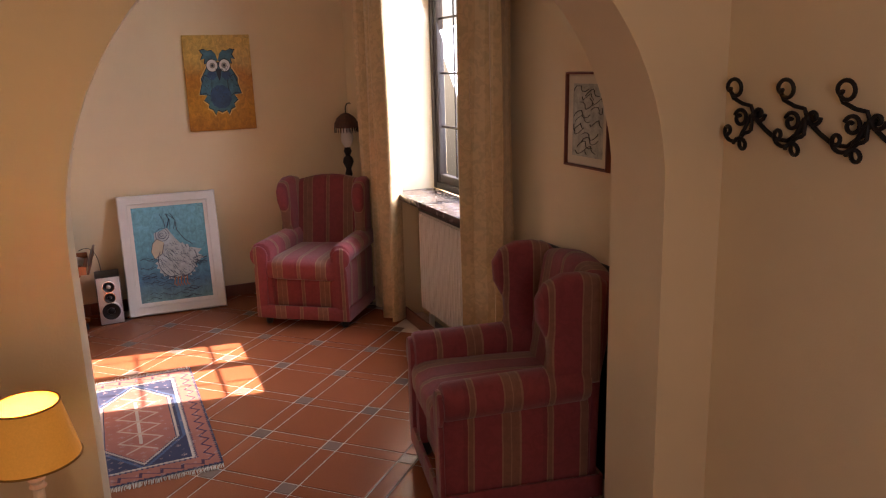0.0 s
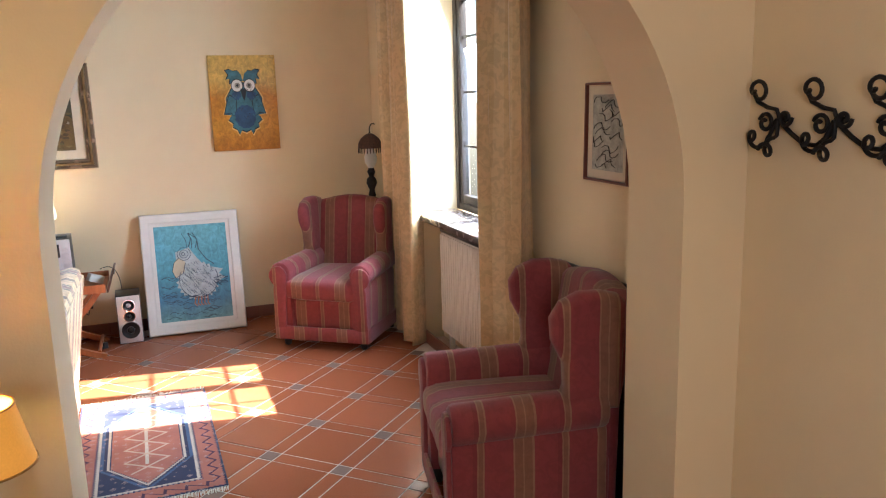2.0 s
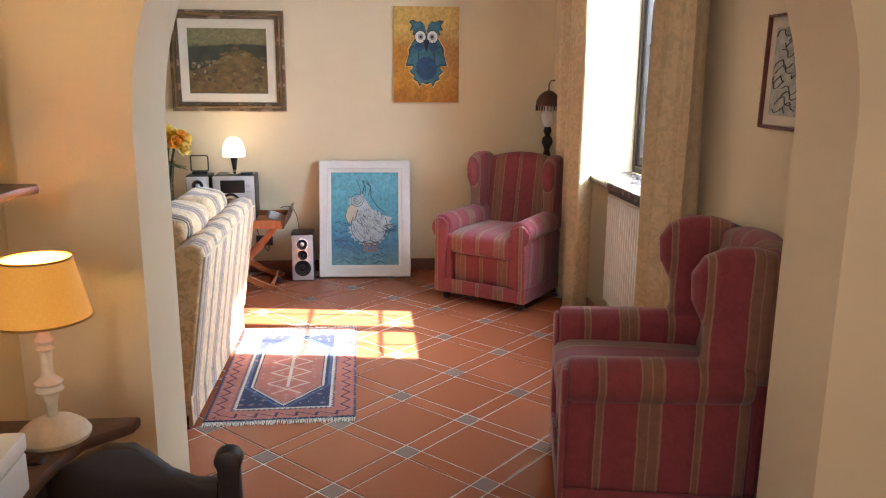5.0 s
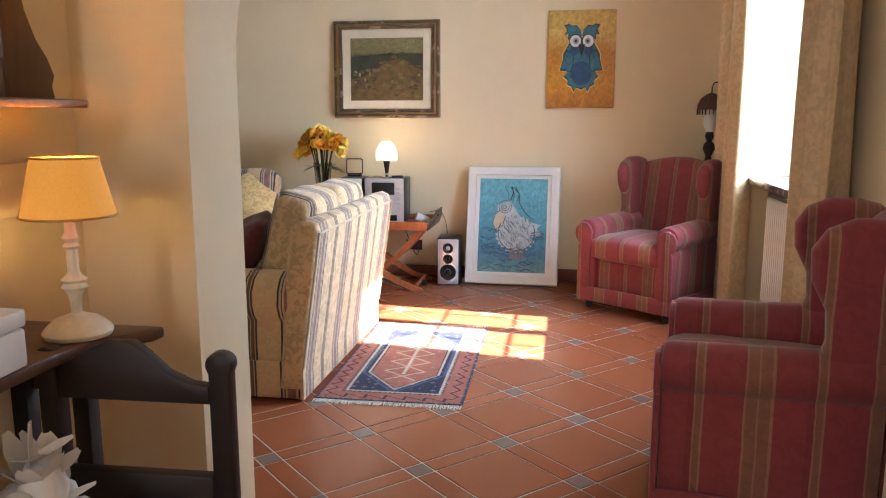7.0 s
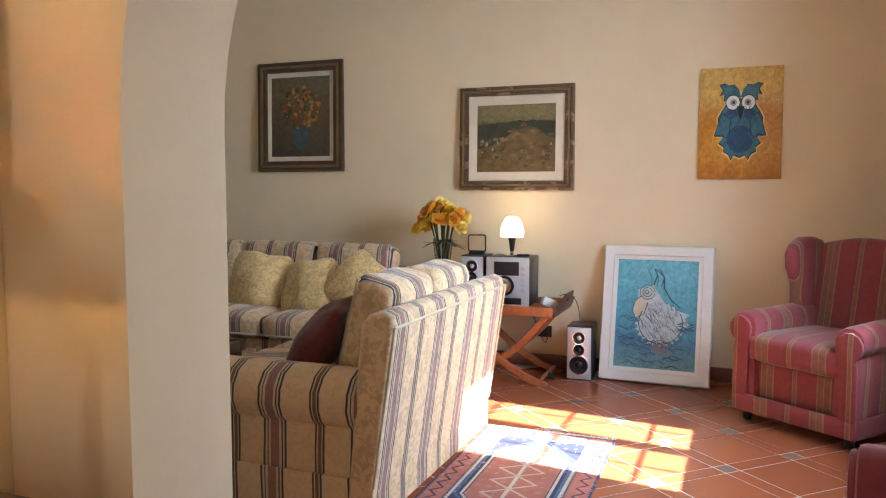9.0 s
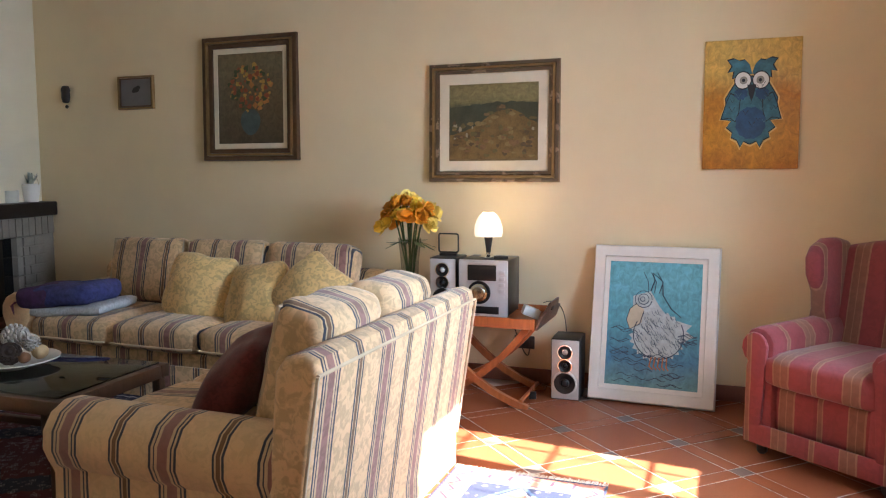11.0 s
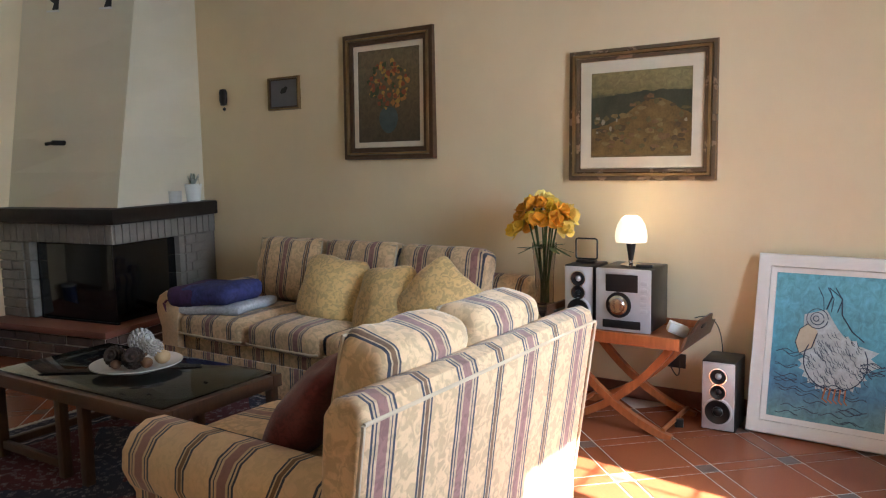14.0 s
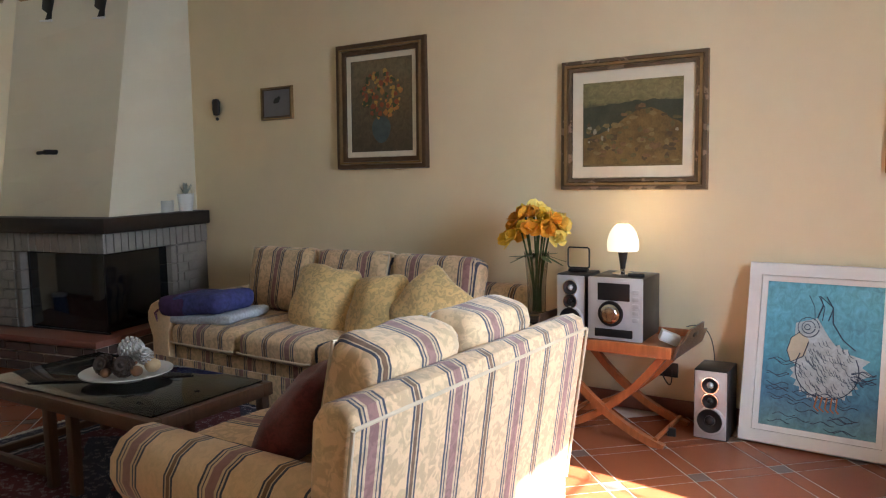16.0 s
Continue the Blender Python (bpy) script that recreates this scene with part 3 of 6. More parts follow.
def painted(name, layers, ground):
    """A brushed ground of several tones by height and noise."""
    m, n, l, p = nodes_of(name)
    at = coords(n, l, (1, 1, 1), "Generated")
    sep = n.new("ShaderNodeSeparateXYZ")
    l.new(at, sep.inputs[0])
    wob = noise_of(n, l, at, layers[0], 6, 0.6, 0.6)
    k = n.new("ShaderNodeMath")
    k.operation = "MULTIPLY_ADD"
    l.new(wob, k.inputs[0])
    k.inputs[1].default_value = layers[1]
    l.new(sep.outputs[2], k.inputs[2])
    base = ramp(n, l, k.outputs[0], ground)
    br = noise_of(n, l, at, 16, 6, 0.65, 0.9)
    base = mix(n, l, 1.0, base, ramp(n, l, br, [(0.3, (0.62,) * 3), (0.7, (1.2,) * 3)]), "MULTIPLY")
    l.new(base, p.inputs["Base Color"])
    p.inputs["Roughness"].default_value = 0.45
    link_bump(n, l, p, br, 0.35, 0.003)
    return m


LAND = painted("landscape_paint", (6.0, 0.25), [(0.15, (0.16, 0.115, 0.05)), (0.40, (0.13, 0.088, 0.038)), (0.62, (0.17, 0.12, 0.045)), (0.74, (0.075, 0.07, 0.04)), (0.82, (0.10, 0.095, 0.055)), (0.88, (0.21, 0.18, 0.08)), (1.0, (0.25, 0.21, 0.095))])
picture("landscape_picture", "hill landscape painting in a bronze and linen frame", pose(-1.255, WALL_Y, 1.17, -1.2), 0.785, 0.69,
        [M["frame_bronze"], M["frame_gold"], M["frame_bronze"], M["linen"]], [(0.022, 0.035), (0.018, 0.046), (0.022, 0.032), (0.062, 0.022)], 0.018, LAND)
FLOWER = painted("flower_paint", (3.0, 0.2), [(0.1, (0.07, 0.05, 0.026)), (0.5, (0.12, 0.088, 0.046)), (1.0, (0.17, 0.13, 0.068))])
fp = picture("flower_picture", "still life of flowers in a dark gilt frame", pose(-2.90, WALL_Y, 1.308, -1.2), 0.72, 0.805,
             [M["frame_brown"], M["frame_gold"], M["frame_brown"], M["linen"]], [(0.03, 0.04), (0.016, 0.05), (0.03, 0.034), (0.036, 0.022)], 0.018, FLOWER)
random.seed(4)
dab_mats = [plain("dab_" + nm, c, 0.5, vary=0.3, scale=40) for nm, c in (("orange", (0.40, 0.17, 0.045)), ("yellow", (0.40, 0.24, 0.05)), ("green", (0.05, 0.07, 0.03)), ("rust", (0.25, 0.07, 0.03)))]
for k, mat in enumerate(dab_mats):
    bm = bmesh.new()
    for j in range(26):
        a, r = random.uniform(0, 2 * math.pi), math.sqrt(random.random())
        cx, cz = 0.16 * r * math.cos(a), 0.47 + 0.15 * r * math.sin(a)
        s = random.uniform(0.008, 0.022)
        bm.faces.new([bm.verts.new((cx + s * random.uniform(0.6, 1.2) * math.cos(t), -0.0205 - 0.0003 * k - 0.00002 * j, cz + s * random.uniform(0.6, 1.2) * math.sin(t))) for t in [2 * math.pi * q / 8 for q in range(8)]])
    tagged(part("paint_dab", bm, mat, fp), kind="stuff")
bm = bmesh.new()
bm.faces.new([bm.verts.new((0.075 * math.cos(t) * (1.0 + 0.15 * math.sin(t)), -0.0195, 0.25 + 0.085 * math.sin(t))) for t in [2 * math.pi * q / 20 for q in range(20)]])
part("painted_vase", bm, plain("painted_vase_blue", (0.055, 0.085, 0.085), 0.5, vary=0.3, scale=20), fp)

small = picture("small_picture", "small print in a thin gilt frame", pose(-3.83, WALL_Y, 1.668, -1), 0.31, 0.232, [M["frame_gold"], M["frame_brown"]], [(0.014, 0.022), (0.012, 0.016)], 0.010, plain("grey_print", (0.17, 0.16, 0.17), 0.5, vary=0.12))
bm = bmesh.new()
for cx, cz, r in ((0.0, 0.135, 0.028), (0.02, 0.15, 0.018), (-0.02, 0.125, 0.016)):
    bm.faces.new([bm.verts.new((cx + r * math.cos(t), -0.0112, cz + 0.7 * r * math.sin(t))) for t in [2 * math.pi * q / 10 for q in range(10)]])
part("printed_figure", bm, M["black"], small)

def hill(name, mat, y, base, height, peak, width, seed):
    """A wooded ridge of the painting: an uneven skyline over a straight foot."""
    xs = [-0.265 + 0.53 * k / 30 for k in range(31)]
    top = [base + height * math.exp(-((x - peak) / width) ** 2) + 0.012 * noise.noise(Vector((x * 22, seed, 0))) for x in xs]
    patch(name, bpy.data.objects["landscape_picture"], mat, list(zip(xs, top)) + [(0.265, 0.135), (-0.265, 0.135)], y)


def patch(name, parent, mat, outline, y):
    bm = bmesh.new()
    bm.faces.new([bm.verts.new((x, y, z)) for x, z in outline])
    return part(name, bm, mat, parent, smooth=False)


hill("far_ridge", plain("ridge_green", (0.055, 0.06, 0.038), 0.5, vary=0.35, scale=14), -0.0186, 0.43, 0.03, 0.1, 0.3, 1.0)
hill("near_hill", plain("hill_ochre", (0.155, 0.10, 0.036), 0.5, vary=0.5, scale=16), -0.0190, 0.27, 0.15, 0.08, 0.19, 4.0)

random.seed(17)
land_ob = bpy.data.objects["landscape_picture"]
EARTH = [plain("earth_" + nm, c, 0.5, vary=0.3, scale=50) for nm, c in (("straw", (0.21, 0.155, 0.065)), ("umber", (0.085, 0.06, 0.032)), ("olive", (0.12, 0.10, 0.042)), ("pale", (0.30, 0.27, 0.21)), ("rust", (0.17, 0.10, 0.048)))]
for k, mat in enumerate(EARTH):
    bm = bmesh.new()
    for j in range((20, 22, 20, 7, 14)[k]):
        x = random.uniform(-0.24, 0.24)
        top = 0.36 + 0.08 * math.exp(-((x - 0.06) / 0.13) ** 2)
        z = random.uniform(0.15, top) if k != 3 else random.uniform(0.25, 0.34)
        sx, sz = random.uniform(0.010, 0.026) * (0.6 if k == 3 else 1), random.uniform(0.006, 0.018)
        bm.faces.new([bm.verts.new((x + sx * random.uniform(0.7, 1.2) * math.cos(t), -0.0195 - 0.0003 * k - 0.00001 * j, z + sz * random.uniform(0.6, 1.3) * math.sin(t))) for t in [2 * math.pi * q / 9 for q in range(9)]])
    tagged(part("brush_dab", bm, mat, land_ob), kind="stuff")

# unframed canvas with a stylised owl
OCHRE = painted("ochre_paint", (3.0, 0.5), [(0.2, (0.40, 0.15, 0.015)), (0.5, (0.60, 0.27, 0.025)), (0.8, (0.52, 0.21, 0.018)), (1.0, (0.68, 0.42, 0.10))])
owl = thing("owl_painting", "unframed canvas of a blue owl on ochre", "painting", pose(0.128, WALL_Y, 1.24, -1.2))
part("canvas", boxed(-0.231, 0.231, -0.026, -0.002, 0.0, 0.66, 0.003), OCHRE, owl)
TEAL, TEAL2, DARKTEAL = (plain("owl_teal", (0.045, 0.15, 0.20), 0.5, vary=0.45, scale=22), plain("owl_deep", (0.02, 0.07, 0.16), 0.5, vary=0.4, scale=22), plain("owl_line", (0.008, 0.012, 0.02), 0.5))
random.seed(9)


def ragged(cx, cz, rx, rz, n, rough):
    return [(cx + rx * math.cos(t) * f, cz + rz * math.sin(t) * f) for t, f in [(2 * math.pi * q / n, 1.0 if q % 2 else 1 - rough * random.uniform(0.6, 1.2)) for q in range(n)]]


HALO = plain("owl_halo", (0.72, 0.46, 0.14), 0.5, vary=0.2, scale=20)
random.seed(9)
lower = [(0.0, 0.13), (0.03, 0.145), (0.045, 0.115), (0.062, 0.15), (0.09, 0.165), (0.085, 0.19), (0.115, 0.215), (0.09, 0.25), (0.14, 0.255), (0.118, 0.32), (0.122, 0.36), (0.10, 0.40), (0.07, 0.45), (0.0, 0.47)]
for nm, mat, grow, y in (("body_halo", HALO, 1.10, -0.0266), ("body_line", DARKTEAL, 1.04, -0.0270), ("body", TEAL, 1.0, -0.0275)):
    half = [(x * grow, 0.30 + (z - 0.30) * grow) for x, z in lower]
    patch(nm, owl, mat, half + [(-x, z) for x, z in half[::-1][:-1]][1:], y)
for s in (-1, 1):
    brow = [(0.0, 0.485), (0.012, 0.53), (0.035, 0.555), (0.06, 0.55), (0.085, 0.562), (0.115, 0.555), (0.095, 0.525), (0.112, 0.495), (0.085, 0.50), (0.09, 0.465), (0.06, 0.475)]
    patch("brow_line", owl, DARKTEAL, [(s * (x * 1.06 + 0.001), 0.51 + (z - 0.51) * 1.10) for x, z in brow], -0.0278)
    patch("brow", owl, TEAL, [(s * x, z) for x, z in brow], -0.0281)
    fold = [(0.055, 0.36), (0.10, 0.385), (0.118, 0.34), (0.14, 0.258), (0.10, 0.265), (0.075, 0.245), (0.06, 0.29)]
    patch("wing_line", owl, DARKTEAL, [(s * (0.09 + (x - 0.09) * 1.14), 0.31 + (z - 0.31) * 1.10) for x, z in fold], -0.0277)
    patch("wing_fold", owl, TEAL, [(s * x, z) for x, z in fold], -0.0283)
patch("belly", owl, TEAL2, ragged(0, 0.235, 0.075, 0.085, 24, 0.08), -0.0284)
for s in (-1, 1):
    patch("cheek", owl, TEAL2, ragged(s * 0.05, 0.385, 0.036, 0.035, 16, 0.22), -0.0284)
    patch("eye_line", owl, DARKTEAL, ragged(s * 0.043, 0.452, 0.042, 0.047, 26, 0.0), -0.0287)
    patch("eye_white", owl, M["white_paint"], ragged(s * 0.043, 0.452, 0.037, 0.041, 26, 0.0), -0.0290)
    patch("iris", owl, plain("iris_grey", (0.30, 0.28, 0.24), 0.5), ragged(s * 0.040, 0.452, 0.019, 0.020, 18, 0.0), -0.0293)
    patch("pupil", owl, DARKTEAL, ragged(s * 0.040, 0.452, 0.008, 0.009, 12, 0.0), -0.0296)
for k in range(22):
    a, r = random.uniform(0, 6.28), math.sqrt(random.random())
    x, z, t = 0.125 * r * math.cos(a), 0.31 + 0.15 * r * math.sin(a), random.uniform(0.012, 0.028)
    part("feather_line", tube([(x - t * 0.6, -0.0288, z + t), (x, -0.0288, z), (x + t * 0.5, -0.0288, z + t * 0.9)], 0.0018, 4), DARKTEAL if k % 3 else TEAL, owl)
patch("beak", owl, DARKTEAL, [(-0.022, 0.43), (0.022, 0.43), (0.012, 0.38), (0.0, 0.345), (-0.012, 0.38)], -0.0292)

# print on the window wall
pr = picture("print_picture", "ink print with a pale mount in a thin red-brown frame", pose(WIN_X, 2.555, 1.247, -1, 0, -90), 0.30, 0.37,
             [plain("red_brown_frame", (0.16, 0.045, 0.03), 0.4), M["linen"]], [(0.011, 0.02), (0.035, 0.008)], 0.007, plain("ink_print", (0.42, 0.42, 0.36), 0.6, vary=0.45, scale=22, bump=0.0))
random.seed(3)
for k in range(16):
    x, z = random.uniform(-0.08, 0.08), 0.06 + k * 0.0165
    pts = [(x + 0.012 * q + 0.01 * math.sin(q * 1.3 + k), -0.0085, z + 0.014 * math.sin(q * 0.9 + k)) for q in range(-4, 5)]
    part("ink_line", tube([(max(-0.095, min(0.095, a)), b, max(0.055, min(0.315, c))) for a, b, c in pts], 0.0016, 4), M["black"], pr)


# bird picture that leans on the wall
def build_bird():
    bp = thing("bird_picture", "white framed picture of a bird on turquoise, leaning", "picture", pose(-0.325, 5.585, 0.0, -12.5, 0, -2))
    fr = part("frame", frame_bars(bmesh.new(), 0.66, 0.845, 0.062, -0.035, -0.004, 0.008), M["white_paint"], bp, smooth=False)
    bm = frame_bars(bmesh.new(), 0.538, 0.723, 0.028, -0.022, -0.006, 0.003)
    bmesh.ops.translate(bm, vec=(0, 0, 0.061), verts=bm.verts)
    part("inner_frame", bm, M["white_paint"], bp, smooth=False)
    sea = painted("turquoise_paint", (4.0, 0.25), [(0.1, (0.17, 0.36, 0.38)), (0.35, (0.07, 0.22, 0.36)), (0.6, (0.10, 0.36, 0.48)), (1.0, (0.16, 0.47, 0.58))])
    part("canvas", boxed(-0.243, 0.243, -0.014, -0.004, 0.087, 0.758), sea, bp)
    ink, chalk, foot = plain("blue_ink", (0.02, 0.045, 0.09), 0.5), plain("chalk_white", (0.46, 0.53, 0.54), 0.7, vary=0.25, scale=30), plain("foot_orange", (0.42, 0.17, 0.08), 0.6)
    random.seed(12)
    patch("bird_body", bp, chalk, ragged(0.025, 0.36, 0.148, 0.138, 46, 0.16), -0.0150)
    patch("bird_tail", bp, chalk, [(0.12, 0.45), (0.20, 0.43), (0.17, 0.40), (0.21, 0.37), (0.14, 0.33), (0.08, 0.38)], -0.0152)
    patch("bird_neck", bp, chalk, [(-0.11, 0.57), (-0.02, 0.60), (0.03, 0.52), (0.08, 0.46), (-0.04, 0.42), (-0.11, 0.50)], -0.0154)
    patch("bird_beak", bp, plain("beak_cream", (0.55, 0.50, 0.36), 0.6, vary=0.2), [(-0.09, 0.53), (-0.05, 0.50), (-0.06, 0.43), (-0.12, 0.39), (-0.14, 0.44), (-0.125, 0.50)], -0.0156)

    def stroke(pts, mat, r=0.0022):
        part("stroke", tube([(x, -0.0168, z) for x, z in pts], r, 4), mat, bp)
    for cx, cz, r in ((-0.055, 0.555, 0.045), (-0.055, 0.555, 0.028), (-0.06, 0.555, 0.012)):
        stroke(arc(cx, cz, r, 0, 350, 16), ink)
    stroke([(-0.09, 0.53), (-0.125, 0.50), (-0.14, 0.44), (-0.12, 0.39), (-0.07, 0.42), (-0.05, 0.49)], ink)
    for dx in (0.0, 0.03, 0.055):
        stroke([(-0.03 + dx, 0.59), (-0.035 + dx * 1.4, 0.65), (-0.06 + dx * 1.3, 0.70)], ink)
    for k in range(130):
        a = random.uniform(0, 6.28)
        r = 0.135 * math.sqrt(random.random())
        x, z = 0.03 + r * math.cos(a), 0.37 + r * math.sin(a)
        t = random.uniform(0.01, 0.025)
        stroke([(x, z), (x + t * 0.4, z - t), (x + t, z - t * 1.3)], ink, 0.0014)
    stroke([(-0.02, 0.60), (0.0, 0.66), (-0.015, 0.70), (0.04, 0.655), (0.045, 0.58), (0.09, 0.51), (0.14, 0.47)], ink, 0.003)
    stroke([(0.03 + 0.13 * math.cos(t), 0.37 + 0.13 * math.sin(t)) for t in [radians(a) for a in range(150, 400, 14)]], ink)
    for k in range(40):
        z, x = random.uniform(0.10, 0.40), random.uniform(-0.22, 0.1)
        if abs(x + 0.03) < 0.13 and z > 0.26:
            x = 0.13 if k % 2 else -0.22
        stroke([(max(-0.235, min(0.235, x + 0.014 * q)), z + 0.008 * math.sin(q * 1.1 + k)) for q in range(8)], ink, 0.0018)
    for k in range(5):
        stroke([(0.0 + 0.02 * k, 0.25), (-0.01 + 0.022 * k, 0.20), (0.01 + 0.02 * k, 0.185)], foot, 0.004)


build_bird()

# ---------------------------------------------------------------- rugs
def rug_material(name, hx, hy, bands, field, figure):
    """Border bands by the distance from the edge, a lozenge field inside and small woven motifs."""
    m, n, l, p = nodes_of(name)
    at = coords(n, l)
    sep = n.new("ShaderNodeSeparateXYZ")
    l.new(at, sep.inputs[0])

    def calc(op, a, b=0.0, c=0.0):
        k = n.new("ShaderNodeMath")
        k.operation = op
        for sock, v in zip(k.inputs, (a, b, c)):
            if isinstance(v, (int, float)):
                sock.default_value = v
            else:
                l.new(v, sock)
        return k.outputs[0]
    zig = calc("MULTIPLY", calc("ABSOLUTE", calc("SUBTRACT", calc("FRACT", calc("MULTIPLY", calc("ADD", sep.outputs[0], sep.outputs[1]), 14.0)), 0.5)), 0.022)
    dx, dy = calc("SUBTRACT", hx, calc("ABSOLUTE", sep.outputs[0])), calc("SUBTRACT", hy, calc("ABSOLUTE", sep.outputs[1]))
    edge = calc("MINIMUM", dx, dy)
    border = ramp(n, l, calc("MULTIPLY", calc("ADD", edge, zig), 1 / hx), bands, "CONSTANT")
    loz = calc("ADD", calc("MULTIPLY", calc("ABSOLUTE", sep.outputs[0]), 1.0 / (hx * 0.62)), calc("MULTIPLY", calc("ABSOLUTE", calc("SUBTRACT", calc("FRACT", calc("ADD", calc("MULTIPLY", sep.outputs[1], 0.5 / (hy * 0.46)), 0.5)), 0.5)), 1.9))
    loz = calc("ADD", loz, calc("MULTIPLY", zig, 3.0))
    inner = ramp(n, l, calc("MULTIPLY", loz, 0.5), field, "CONSTANT")
    inside = calc("GREATER_THAN", edge, hx * bands[-1][0])
    base = mix(n, l, inside, border, inner)
    vor = n.new("ShaderNodeTexVoronoi")
    vor.distance, vor.inputs["Scale"].default_value = "MANHATTAN", figure[0]
    l.new(at, vor.inputs["Vector"])
    mot = ramp(n, l, vor.outputs["Distance"], [(0.0, (1, 1, 1)), (0.20, (0, 0, 0)), (0.42, (1, 1, 1)), (0.50, (0, 0, 0))], "CONSTANT")
    base = mix(n, l, calc("MULTIPLY", mot, figure[2]), base, figure[1])
    wv = n.new("ShaderNodeTexWave")
    wv.inputs["Scale"].default_value = 190
    l.new(at, wv.inputs["Vector"])
    base = mix(n, l, 1.0, base, ramp(n, l, noise_of(n, l, at, 6, 4), [(0.3, (0.8,) * 3), (0.7, (1.08,) * 3)]), "MULTIPLY")
    l.new(base, p.inputs["Base Color"])
    p.inputs["Roughness"].default_value = 0.95
    link_bump(n, l, p, wv.outputs[1], 0.4, 0.003)
    return m


def build_rug(label, m, hx, hy, mat, fringe_mat, ends):
    rg = thing("rug", label, "rug", m, "woven rugs")
    bm = bmesh.new()
    bmesh.ops.create_grid(bm, x_segments=24, y_segments=32, size=1.0)
    for v in bm.verts:
        x, y = v.co.x, v.co.y
        v.co = Vector((x * hx + 0.004 * noise.noise(Vector((y * 3, 1, 2))), y * hy + 0.004 * noise.noise(Vector((x * 3, 5, 2))), 0.0075 + 0.0015 * noise.noise(Vector((x * 4, y * 4, 3)))))
    ext = bmesh.ops.extrude_face_region(bm, geom=bm.faces[:])
    for v in [q for q in ext["geom"] if isinstance(q, bmesh.types.BMVert)]:
        v.co.z = 0.0015
    part("woven_field", bm, mat, rg)
    bm = bmesh.new()
    random.seed(2)
    for axis, sg in ends:
        half = hx if axis == "y" else hy
        k = -half
        while k < half:
            a = random.uniform(-0.004, 0.004)
            ln = random.uniform(0.028, 0.045)
            p0, p1 = ((k, sg * hy), (k + a, sg * (hy + ln))) if axis == "y" else ((sg * hx, k), (sg * (hx + ln), k + a))
            tube([(*p0, 0.005), (*p1, 0.003)], 0.0017, 4, bm)
            k += 0.0055
    tagged(part("fringe", bm, fringe_mat, rg, "off-white knotted fringe"), kind="stuff")
    return rg


INK, SALMON, IVORY, BLUE = (0.022, 0.030, 0.075), (0.36, 0.125, 0.085), (0.50, 0.44, 0.36), (0.055, 0.10, 0.20)


